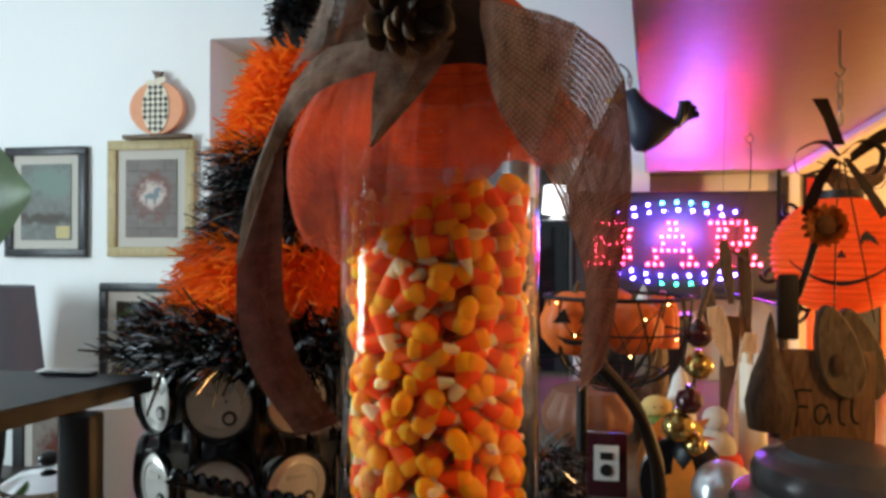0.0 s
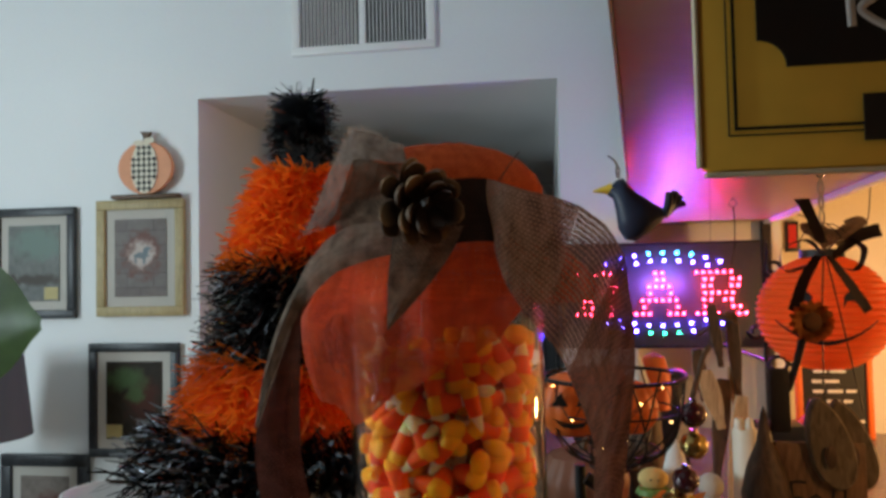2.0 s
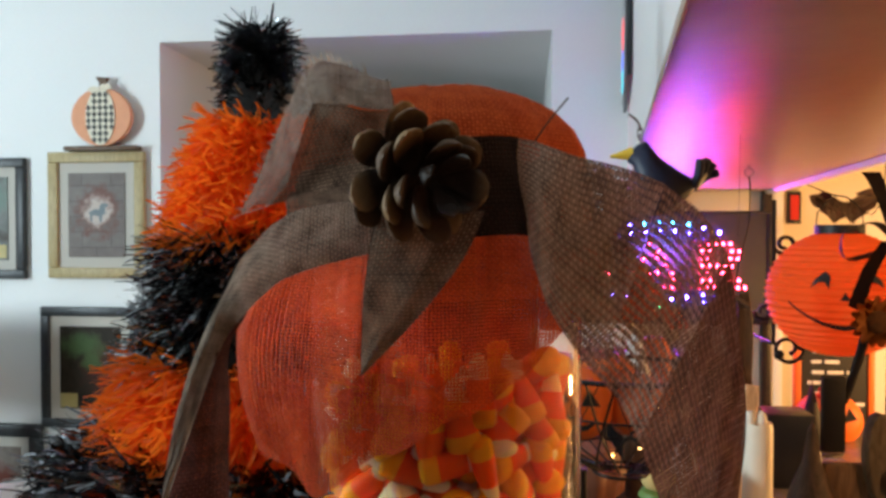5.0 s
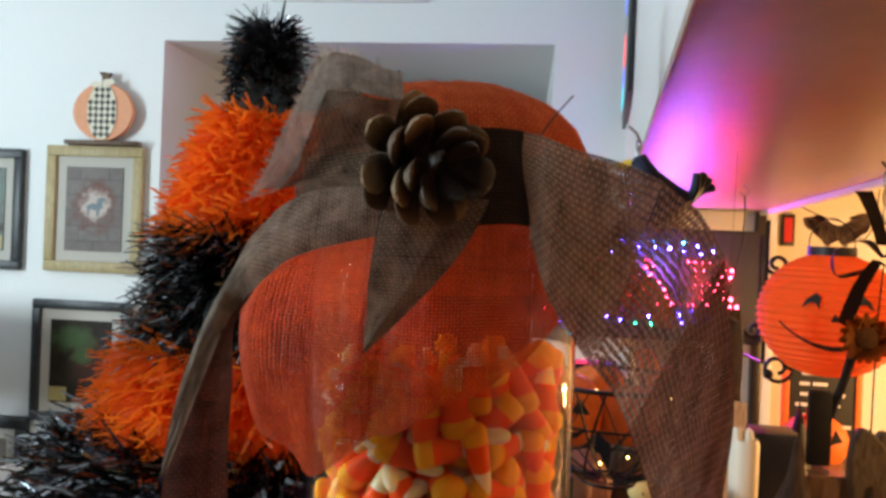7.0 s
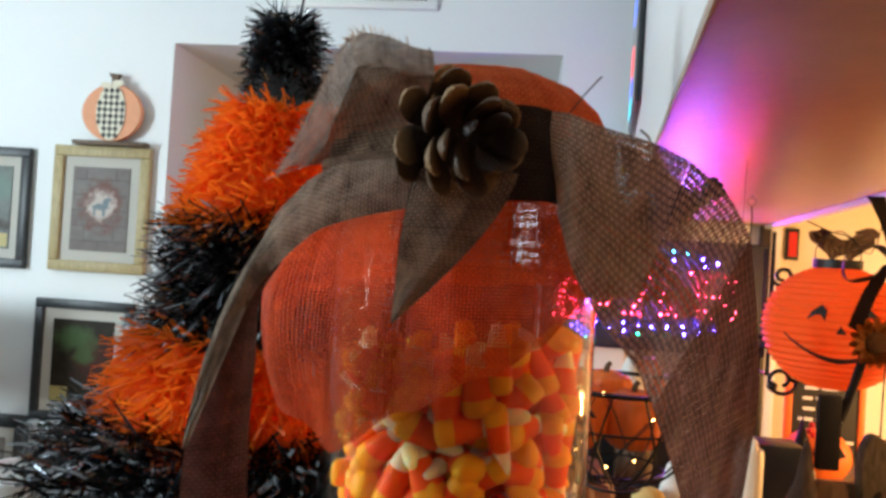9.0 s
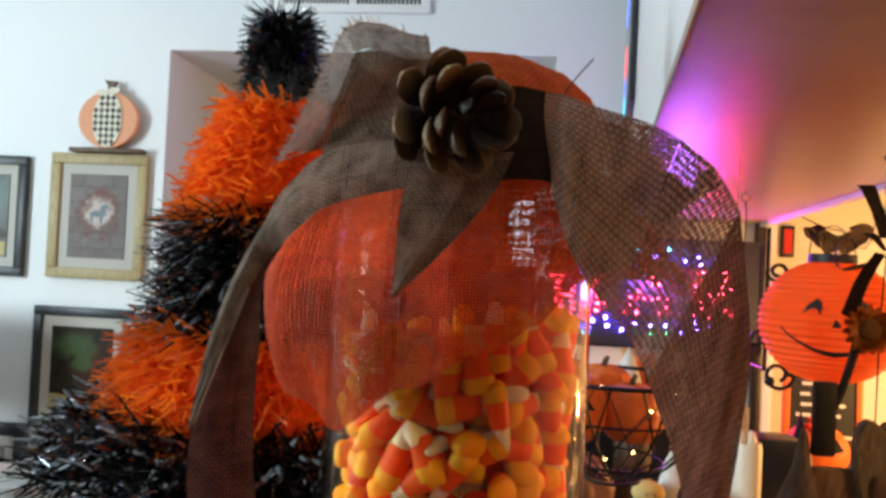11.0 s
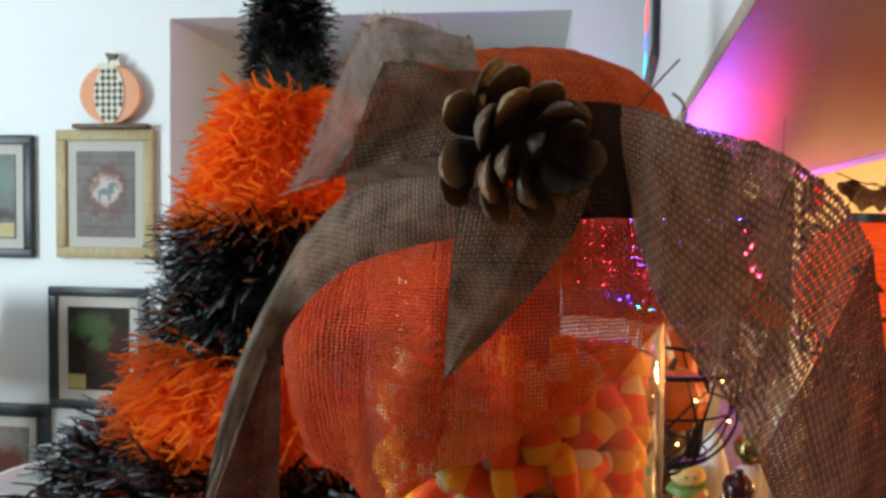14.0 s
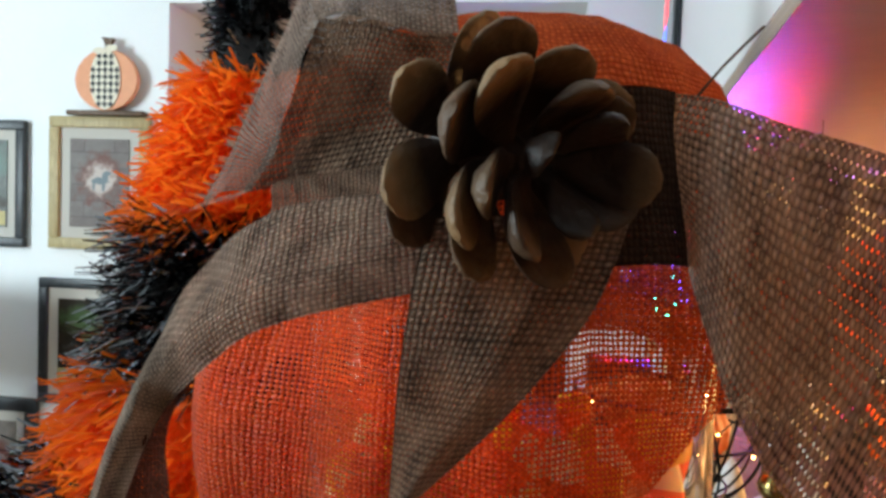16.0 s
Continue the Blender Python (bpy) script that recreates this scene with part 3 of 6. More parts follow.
# ---- pictures on the white wall ----
def print_paint(name, base, blobs, boards=False):
    """A printed picture: soft-edged patches of colour over a mottled ground."""
    m = shader(name, base, 0.45, vary=0.35, grain=45, bump=0.0, stains=12)
    n, l = m.node_tree.nodes, m.node_tree.links
    b = n["Principled BSDF"]
    b.inputs["Specular IOR Level"].default_value = 0.12
    flow = b.inputs["Base Color"].links[0].from_socket
    co, tx = n.new("ShaderNodeTexCoord"), n.new("ShaderNodeTexNoise")
    tx.inputs["Scale"].default_value, tx.inputs["Detail"].default_value = 34, 8
    l.new(co.outputs["Object"], tx.inputs["Vector"])
    if boards:
        mp, br, mx = n.new("ShaderNodeMapping"), n.new("ShaderNodeTexBrick"), n.new("ShaderNodeMix")
        mp.inputs["Rotation"].default_value = (radians(-90), 0, 0)
        br.inputs["Scale"].default_value, br.inputs["Mortar Size"].default_value = 5.0, 0.008
        br.inputs["Color1"].default_value, br.inputs["Color2"].default_value, br.inputs["Mortar"].default_value = (0.15, 0.12, 0.11, 1), (0.21, 0.19, 0.18, 1), (0.05, 0.04, 0.04, 1)
        mx.data_type, mx.blend_type = "RGBA", "MIX"
        mx.inputs[0].default_value = 0.5
        l.new(co.outputs["Object"], mp.inputs["Vector"])
        l.new(mp.outputs[0], br.inputs["Vector"])
        l.new(flow, mx.inputs[6])
        l.new(br.outputs["Color"], mx.inputs[7])
        flow = mx.outputs[2]
    for cx, cz, rx, rz, col, soft in blobs:
        sc, ln, add, mr, mx = n.new("ShaderNodeVectorMath"), n.new("ShaderNodeVectorMath"), n.new("ShaderNodeMath"), n.new("ShaderNodeMapRange"), n.new("ShaderNodeMix")
        sc.operation, ln.operation, add.operation, mx.data_type = "MULTIPLY_ADD", "LENGTH", "MULTIPLY_ADD", "RGBA"
        sc.inputs[1].default_value, sc.inputs[2].default_value = (1 / rx, 0, 1 / rz), (-cx / rx, 0, -cz / rz)
        mr.inputs[1].default_value, mr.inputs[2].default_value = 2.1 + soft, 2.1 - soft
        l.new(co.outputs["Object"], sc.inputs[0])
        l.new(sc.outputs[0], ln.inputs[0])
        l.new(tx.outputs["Fac"], add.inputs[0])
        add.inputs[1].default_value = 2.2
        l.new(ln.outputs["Value"], add.inputs[2])
        l.new(add.outputs[0], mr.inputs[0])
        l.new(mr.outputs[0], mx.inputs[0])
        l.new(flow, mx.inputs[6])
        mx.inputs[7].default_value = (*col, 1)
        flow = mx.outputs[2]
    l.new(flow, b.inputs["Base Color"])
    return m


def picture(place, w, h, rim, wood_mat, mat_w, art, label):
    t = thing("framed_picture", place, label, "picture", "pictures on the white wall")
    for x0, x1, z0, z1 in ((-w / 2, w / 2, h - rim, h), (-w / 2, w / 2, 0, rim), (-w / 2, -w / 2 + rim, rim, h - rim), (w / 2 - rim, w / 2, rim, h - rim)):
        part("frame", box(x0, x1, -0.024, -0.002, z0, z1, 0.004), wood_mat, t)
    part("lip", box(-w / 2 + rim - 0.003, w / 2 - rim + 0.003, -0.013, -0.010, rim - 0.003, h - rim + 0.003), MAT_GREY, t, "grey mat board")
    ink = rim + mat_w
    part("print", box(-w / 2 + ink, w / 2 - ink, -0.016, -0.0135, ink, h - ink), art, t)
    return t


pic_land = picture((-1.496, WALL_Y, 1.322), 0.325, 0.397, 0.030, DARK_FRAME, 0.032, print_paint("landscape_print", (0.17, 0.18, 0.17), [(0.02, 0.27, 0.10, 0.05, (0.18, 0.24, 0.21), 0.4), (0.0, 0.14, 0.11, 0.02, (0.09, 0.08, 0.07), 0.4)]), "charcoal framed landscape print with a grey mat")
picture((-1.084, WALL_Y, 1.326), 0.331, 0.409, 0.034, BARN, 0.034, print_paint("barn_board_print", (0.17, 0.15, 0.14), [(0.0, 0.21, 0.066, 0.074, (0.16, 0.075, 0.06), 0.25), (0.0, 0.21, 0.044, 0.048, (0.50, 0.43, 0.39), 0.3), (0.0, 0.212, 0.024, 0.010, (0.17, 0.21, 0.23), 0.10), (0.020, 0.226, 0.009, 0.014, (0.17, 0.21, 0.23), 0.10), (0.027, 0.236, 0.011, 0.006, (0.17, 0.21, 0.23), 0.10), (-0.018, 0.196, 0.005, 0.016, (0.17, 0.21, 0.23), 0.10), (0.014, 0.196, 0.005, 0.016, (0.17, 0.21, 0.23), 0.10)], True), "gold barn wood framed print with a grey mat")
pic_wood = picture((-1.111, WALL_Y, 0.835), 0.338, 0.397, 0.030, DARK_FRAME, 0.034, print_paint("woodland_print", (0.026, 0.020, 0.014), [(0.03, 0.20, 0.06, 0.07, (0.055, 0.018, 0.012), 0.4), (-0.03, 0.27, 0.06, 0.035, (0.06, 0.10, 0.04), 0.5), (0.0, 0.22, 0.03, 0.03, (0.06, 0.09, 0.035), 0.4)]), "charcoal framed dark woodland print")
picture((-1.453, WALL_Y, 0.43), 0.34, 0.412, 0.042, DARK_FRAME, 0.034, print_paint("still_life_print", (0.20, 0.17, 0.15), [(0.02, 0.2, 0.07, 0.06, (0.12, 0.04, 0.03), 0.4)]), "espresso framed print with a pale mat")

STRAW = shader("straw_yellow_ink", (0.44, 0.36, 0.14), 0.5, vary=0.15, grain=50, bump=0.0)
for art, x0, x1, z0, z1 in ((pic_land, 0.042, 0.096, 0.068, 0.112), (pic_wood, -0.104, -0.044, 0.068, 0.114)):
    part("painted_block", box(x0, x1, -0.0168, -0.0161, z0, z1), STRAW, art, "straw yellow block in the print", smooth=False)

# the wooden pumpkin on top of the gilded frame
pk = thing("wooden_pumpkin", (-1.053, WALL_Y - 0.028, 1.737), "painted flat wooden pumpkin with a harlequin panel on a frame", "ornament")
part("base", box(-0.125, 0.125, -0.018, 0.018, 0.0, 0.014, 0.003), BROWN_WOOD, pk)


def ellipse(cx, cz, rx, rz, n=28, lobes=0.0):
    return [(cx + rx * math.cos(2 * math.pi * k / n) * (1 + lobes * math.cos(4 * math.pi * k / n)), cz + rz * math.sin(2 * math.pi * k / n)) for k in range(n)]


part("body", plate(ellipse(0, 0.107, 0.098, 0.094, lobes=0.04), -0.010, 0.010, bevel=0.002), PAINT_ORANGE, pk)
part("panel", plate(ellipse(0, 0.107, 0.050, 0.091), -0.014, -0.0105, bevel=0.001), CREAM, pk, "cream centre panel")
for r in range(8):
    for c in range(-2, 3):
        x, z = c * 0.0195 + (0.00975 if r % 2 else 0) * 0, 0.033 + r * 0.0205
        if (x / 0.050) ** 2 + ((z - 0.107) / 0.091) ** 2 < 0.86:
            part("diamond", plate([(x - 0.0085, z), (x, z - 0.0098), (x + 0.0085, z), (x, z + 0.0098)], -0.0155, -0.0141), INK, pk, smooth=False)
part("stem", plate([(-0.008, 0.196), (0.010, 0.196), (0.012, 0.214), (0.022, 0.232), (-0.020, 0.236), (-0.008, 0.218)], -0.007, 0.007, bevel=0.001), BROWN_WOOD, pk)
for s in (-1, 1):
    part("bow_loop", plate(ellipse(0.020 * s, 0.197 + 0.004 * s, 0.020, 0.010), -0.016, -0.0145), CREAM, pk, "cream raffia bow")

# ---- inside the recess ----
fridge = thing("black_cabinet", (0.20, 3.14, 0.0), "tall black appliance standing in the recess", "cabinet")
part("body", box(-0.34, 0.165, -0.20, 0.25, 0.0, 1.46, 0.008), BLACK, fridge)
part("door", box(-0.33, 0.155, -0.222, -0.203, 0.03, 0.98, 0.006), BLACK_GLOSS, fridge)
part("door", box(-0.33, 0.155, -0.222, -0.203, 0.99, 1.44, 0.006), BLACK_GLOSS, fridge)
glow = thing("accent_lamp", (0.315, 3.08, 1.461), "small white glowing lamp on the black appliance", "lamp")
part("base", lathe([(0, 0), (0.030, 0), (0.030, 0.010), (0.008, 0.016), (0.008, 0.03), (0, 0.03)], 24), WHITE_TRIM, glow)
part("shade", lathe([(0.030, 0.025), (0.052, 0.028), (0.044, 0.130), (0.030, 0.134), (0, 0.134)], 28), LAMP_WHITE, glow, "white glowing shade")
bag = thing("storage_bag", (0.03, 3.20, 1.461), "dark grey soft storage bag", "bag")
part("body", lathe([(0, 0), (0.14, 0.005), (0.165, 0.06), (0.16, 0.30), (0.13, 0.40), (0.05, 0.45), (0, 0.455)], 32, wave=lambda a, z: 1 + 0.05 * math.sin(3 * a + 8 * z)), LAMPSHADE, bag)

# ---- side table with lamp by the wall ----
st = thing("side_table", (-1.50, 2.42, 0.0), "dark espresso wooden side table against the wall", "table")
part("tabletop", box(-0.45, 0.45, -0.26, 0.24, 0.545, 0.58, 0.006), ESPRESSO, st)
part("apron", box(-0.42, 0.42, -0.23, 0.21, 0.46, 0.545, 0.003), ESPRESSO, st)
for x in (-0.41, 0.41):
    for y in (-0.22, 0.20):
        part("leg", box(x - 0.022, x + 0.022, y - 0.022, y + 0.022, 0, 0.46, 0.003), ESPRESSO, st)
lp = thing("table_lamp", (-1.475, 2.42, 0.581), "table lamp with a grey linen drum shade", "lamp")
part("base", lathe([(0, 0), (0.070, 0), (0.070, 0.014), (0.030, 0.030), (0.042, 0.10), (0.048, 0.20), (0.030, 0.30), (0.012, 0.34), (0.010, 0.40), (0, 0.40)], 28), IRON, lp)
part("shade", lathe([(0.155, 0.380), (0.125, 0.650), (0.122, 0.650), (0.152, 0.380)], 40), LAMPSHADE, lp, "grey linen shade")

# ---- bar counter ----
BAR = 0.95
bar = thing("bar_counter", (0.62, 1.15, 0.0), "long speckled laminate bar counter on a panelled base", "counter", m=pose(0.62, 1.15, 0, 0, 0, -7.12))
part("worktop", box(-1.05, 0.60, -0.75, 1.60, BAR - 0.04, BAR, 0.008), COUNTER, bar)
part("base_panel", box(-0.95, 0.50, -0.65, 1.58, 0.0, BAR - 0.04), CREAM_WALL, bar)

# ---- the candy jar ----
JX, JY, JR = 0.256, 0.872, 0.0725
jar = thing("candy_jar", (JX, JY, BAR), "tall clear glass jar of candy with an orange burlap lid", "jar")
shell = lathe([(0, 0.0), (JR - 0.004, 0.0), (JR, 0.004), (JR, 0.488), (JR - 0.002, 0.500), (0.066, 0.508), (0.066, 0.540), (0.0642, 0.540), (0.0642, 0.508), (JR - 0.0040, 0.498), (JR - 0.0018, 0.488), (JR - 0.0018, 0.012), (JR - 0.004, 0.008), (0, 0.008)], 96)
jar_glass = part("glass_body", shell, GLASS, jar, "clear glass cylinder")
jar_glass.visible_shadow = False


def uv_lathe(profile, n, wave, pitch_r):
    bm = bmesh.new()
    uv = bm.loops.layers.uv.new("UVMap")
    rows, run = [], 0.0
    for i, (r, z) in enumerate(profile):
        if i:
            run += math.hypot(r - profile[i - 1][0], z - profile[i - 1][1])
        rows.append((run, [bm.verts.new((r * wave(2 * math.pi * k / n, z, r) * math.cos(2 * math.pi * k / n), r * wave(2 * math.pi * k / n, z, r) * math.sin(2 * math.pi * k / n), z + 0.0012 * noise.noise(Vector((6 * math.cos(2 * math.pi * k / n), 6 * math.sin(2 * math.pi * k / n), 60 * z))))) for k in range(n)]))
    for (u0, a), (u1, b) in zip(rows, rows[1:]):
        for k in range(n):
            f = bm.faces.new((a[k], a[(k + 1) % n], b[(k + 1) % n], b[k]))
            for lp, (s, q) in zip(f.loops, ((k, u0), (k + 1, u0), (k + 1, u1), (k, u1))):
                lp[uv].uv = (s / n * 2 * math.pi * pitch_r, q)
    return bm


cap_profile = [(0.070, 0.536), (0.0735, 0.540), (0.0750, 0.547), (0.0738, 0.557), (0.069, 0.567), (0.059, 0.577), (0.045, 0.584), (0.025, 0.589), (0.001, 0.590)]
part("lid_cover", uv_lathe(cap_profile, 96, lambda a, z, r: 1 + 0.010 * math.sin(5 * a + 1) + 0.006 * math.sin(11 * a), 0.072), CAP_CLOTH, jar, "orange burlap over the lid")


# the draped skirt of the lid cloth, cut square, so its hem hangs in corners
def hem(a):
    pts = [(-180, 0.062), (-135, 0.060), (-100, 0.070), (-75, 0.098), (-55, 0.128), (-38, 0.140), (-12, 0.116), (12, 0.098), (32, 0.086), (52, 0.060), (70, 0.072), (88, 0.092), (105, 0.072), (140, 0.058), (180, 0.062)]
    d = math.degrees(a)
    for (x0, h0), (x1, h1) in zip(pts, pts[1:]):
        if x0 <= d <= x1:
            s = (d - x0) / (x1 - x0)
            s = s * s * (3 - 2 * s)
            return h0 + (h1 - h0) * s
    return 0.062


def drape():
    bm = bmesh.new()
    uv = bm.loops.layers.uv.new("UVMap")
    n, m = 168, 22
    rows, where = [], {}
    for j in range(m + 1):
        s = j / m
        ring = []
        for k in range(n):
            a = -math.pi + 2 * math.pi * k / n
            d = math.degrees(a)
            length = hem(a)
            drop = length * s
            left = math.exp(-(((d + 78) / 38) ** 2))
            right = math.exp(-(((d - 86) / 24) ** 2))
            front = math.exp(-(((d + 10) / 40) ** 2))
            r = 0.0705 + 0.0065 * math.sin(min(s * 2.2, 1.57)) + 0.030 * left * math.sin(math.pi * min(s * 0.78, 1)) + 0.046 * right * s + 0.004 * front * s
            r += s * (0.0014 * math.sin(6 * a + 0.6) + 0.0008 * math.sin(11 * a)) + 0.0035 * s * math.sin(23 * a) * right
            pinch = 0.0016 * (1 - s) ** 1.5 * math.sin(26 * a + 2 * math.sin(5 * a)) + 0.0022 * s * math.sin(3.2 * d / 15 - 3 * s) * math.exp(-(((d - 30) / 30) ** 2)) + 0.0042 * s * math.sin(0.19 * d + 1.2 * s) * math.exp(-(((d + 52) / 24) ** 2)) + 0.0030 * math.sin(math.pi * s) * math.sin(9 * (a - 0.12) * (1 + 0.6 * s) + 2.2 * s) * front
            swell = math.sin(math.pi * min(1.0, 0.25 + 0.62 * s))
            pinch += swell * (0.0090 * math.exp(-(((d + 12 - 16 * s) / 11) ** 2)) + 0.0110 * math.exp(-(((d - 46 - 10 * s) / 12) ** 2)) + 0.0042 * math.exp(-(((d + 50 + 10 * s) / 13) ** 2)) - 0.0020 * math.exp(-(((d - 18) / 10) ** 2)))
            v = bm.verts.new(((r + pinch) * math.sin(a), -(r + pinch) * math.cos(a), 0.534 - drop * (1 - 0.25 * right)))
            where[v] = (a * 0.078, drop)
            ring.append(v)
        rows.append(ring)
    for a, b in zip(rows, rows[1:]):
        for k in range(n):
            q = (a[k], a[(k + 1) % n], b[(k + 1) % n], b[k])
            f = bm.faces.new(q)
            for lp in f.loops:
                u, w = where[lp.vert]
                if k == n - 1 and u < 0:
                    u += 2 * math.pi * 0.078
                lp[uv].uv = (u, w)
    return bm


part("lid_skirt", drape(), DRAPE, jar, "loose orange burlap skirt hanging over the glass")
part("neck_band", uv_lathe([(0.0725, 0.525), (0.0765, 0.529), (0.0770, 0.536), (0.0765, 0.544), (0.0735, 0.548)], 96, lambda a, z, r: 1 + 0.012 * math.sin(13 * a) * math.cos(70 * z), 0.075), RIBBON_DEEP_SHADE, jar, "brown burlap band round the neck")

# ---- candy corn ----
CANDY = 1.2


def candy_mesh():
    """A slim wedge: rounded yellow base, orange middle, blunt white tip."""
    bm = bmesh.new()
    rings = [(0.0, 0.0030, 0), (0.0007, 0.0060, 0), (0.0024, 0.0076, 0), (0.0060, 0.0077, 0), (0.0085, 0.0074, 0), (0.0125, 0.0068, 1), (0.0170, 0.0060, 1), (0.0215, 0.0051, 1), (0.0250, 0.0044, 2), (0.0290, 0.0035, 2), (0.0315, 0.0026, 2), (0.0325, 0.0013, 2)]
    n, rows = 12, []
    for z, r, _ in rings:
        rows.append([bm.verts.new((CANDY * 0.93 * r * math.cos(2 * math.pi * k / n), CANDY * 0.72 * r * math.sin(2 * math.pi * k / n), CANDY * 0.88 * (z - 0.0155))) for k in range(n)])
    for (a, b), (_, _, mat) in zip(zip(rows, rows[1:]), rings[1:]):
        for k in range(n):
            bm.faces.new((a[k], a[(k + 1) % n], b[(k + 1) % n], b[k])).material_index = mat
    bm.faces.new(rows[0][::-1]).material_index = 0
    bm.faces.new(rows[-1]).material_index = 2
    return mesh_of(bm, CANDY_YELLOW, CANDY_ORANGE, CANDY_WHITE)


candy = candy_mesh()
rng = random.Random(11)


def fill_top(x, y):
    return 0.438 + 0.12 * x


def candy_pose(p, axis):
    turn = axis.to_track_quat("Z", "Y").to_matrix().to_4x4() @ pose(0, 0, 0, 0, 0, rng.uniform(0, 360))
    return Matrix.Translation(p) @ turn


def glass_gap(out, axis):
    """How far out a candy's middle can go before it touches the glass."""
    lean = math.sqrt(max(0.0, 1 - axis.dot(out) ** 2))
    r = 0.060
    for _ in range(12):
        reach = max((out * r + Vector((axis.x, axis.y, 0)) * e).length + w * lean for e, w in ((-0.0162, 0.0088), (-0.0084, 0.0088), (0.0048, 0.0066), (0.0185, 0.0031)))
        r += 0.0680 - reach
    return r


# a front layer against the glass, then the rest of the fill behind it
spots, tries = [], 0
while len(spots) < 300 and tries < 80000:
    tries += 1
    a = rng.uniform(-1.9, 1.9)
    out = Vector((math.sin(a), -math.cos(a), 0))
    tangent = Vector((-out.y, out.x, 0))
    z = rng.uniform(0.20, 0.47)
    if rng.random() < 0.22:
        axis = (-out * 1.5 + tangent * rng.gauss(0, 0.6) + Vector((0, 0, rng.gauss(0, 0.6)))).normalized()
    else:
        q = rng.uniform(0, 2 * math.pi)
        axis = (tangent * math.cos(q) + Vector((0, 0, math.sin(q))) + out * rng.uniform(-0.45, 0.1)).normalized()
    r = glass_gap(out, axis) - rng.uniform(0, 0.002)
    p = out * r + Vector((0, 0, z))
    skin = out * 0.064 + Vector((0, 0, z))
    if z < fill_top(p.x, p.y) and all((skin - s).length_squared > 0.0150**2 for s in (w[0] for w in spots)):
        spots.append((skin, p, axis))
for _, p, axis in spots:
    c = new("candy_corn", candy)
    c.matrix_world = Matrix.Translation((JX, JY, BAR)) @ candy_pose(p, axis)
    tagged(c, "yellow, orange and white candy corn piece in the jar", "candy", "candy corn in the jar")
rest, tries = bmesh.new(), 0
back = []
while len(back) < 520 and tries < 90000:
    tries += 1
    a, r = rng.uniform(-math.pi, math.pi), 0.053 * math.sqrt(rng.random())
    p = Vector((r * math.sin(a), -r * math.cos(a), rng.uniform(0.026, 0.462)))
    if p.z < fill_top(p.x, p.y) and all((p - q).length_squared > 0.0126**2 for q in back):
        back.append(p)
for p in back:
    n0 = len(rest.verts)
    rest.from_mesh(candy)
    rest.verts.ensure_lookup_table()
    m4 = candy_pose(p, Vector((rng.gauss(0, 1), rng.gauss(0, 1), rng.gauss(0, 1))).normalized())
    for v in rest.verts[n0:]:
        v.co = m4 @ v.co
        r = math.hypot(v.co.x, v.co.y)
        if r > 0.0675:
            v.co.x, v.co.y = v.co.x * 0.0675 / r, v.co.y * 0.0675 / r
heap = new("candy_heap", mesh_of(rest, CANDY_YELLOW, CANDY_ORANGE, CANDY_WHITE))
heap.matrix_world = pose(JX, JY, BAR)
tagged(heap, "heap of candy corn filling the glass jar", "candy", kind="stuff")

# ---- the burlap bow ----
bow = thing("burlap_bow", (0.26, 0.77, 1.48), "brown burlap ribbon bow tied round the jar neck", "bow")
OFF = Matrix.Translation((-0.26, -0.77, -1.48))


def ribbon(name, a, b, mat=None, label="", **kw):
    fray = kw.pop("fray", 0)
    bm = cloth(a, b, **kw)
    bmesh.ops.transform(bm, matrix=OFF, verts=bm.verts)
    ob = part(name, bm, mat or RIBBON, bow, label)
    if fray:
        bm = frayed(a, b, fray, seed=kw.get("seed", 0))
        bmesh.ops.transform(bm, matrix=OFF, verts=bm.verts)
        part("frayed_threads", bm, RIBBON, ob)["kind"] = "stuff"
    return ob


LT_A = [(0.240, 0.766, 1.478), (0.207, 0.766, 1.472), (0.183, 0.771, 1.453), (0.164, 0.777, 1.422), (0.149, 0.783, 1.386), (0.139, 0.788, 1.345), (0.138, 0.790, 1.310), (0.148, 0.793, 1.272), (0.176, 0.797, 1.233)]
LT_B = [(0.243, 0.757, 1.457), (0.208, 0.757, 1.447), (0.186, 0.766, 1.432), (0.1735, 0.778, 1.415), (0.170, 0.787, 1.388), (0.168, 0.790, 1.352), (0.170, 0.792, 1.315), (0.180, 0.794, 1.280), (0.205, 0.797, 1.243)]
LT_EDGE = LT_B[:3] + [tuple(Vector(LT_A[3]).lerp(Vector(LT_B[3]), 0.80)), tuple(Vector(LT_A[4]).lerp(Vector(LT_B[4]), 0.42)), tuple(Vector(LT_A[5]).lerp(Vector(LT_B[5]), 0.08))]
ribbon("long_tail", LT_A[:6], LT_EDGE, sag=0.003, ripple=0.0012, seed=1)
ribbon("long_tail", [(x, y + 0.0035, z) for x, y, z in LT_A[2:]], [(x, y + 0.0035, z) for x, y, z in LT_B[2:]], RIBBON_BACK_SHADE, "hanging back of the ribbon, reddish brown with its shade painted in", sag=0.003, fray=0.004, seed=1)
CREST_A = [(0.2426, 0.7900, 1.5282), (0.2303, 0.8000, 1.5338), (0.2142, 0.8120, 1.5415), (0.2026, 0.8220, 1.5458), (0.1938, 0.8300, 1.5449)]
CREST_B = [(0.2462, 0.7740, 1.5144), (0.2372, 0.7700, 1.5131), (0.2264, 0.7680, 1.5152), (0.2181, 0.7720, 1.5180), (0.2122, 0.7760, 1.5176)]
ribbon("loop_crest", CREST_A, CREST_B, RIBBON_LIT, sag=0.003, ripple=0.0006, seed=2)
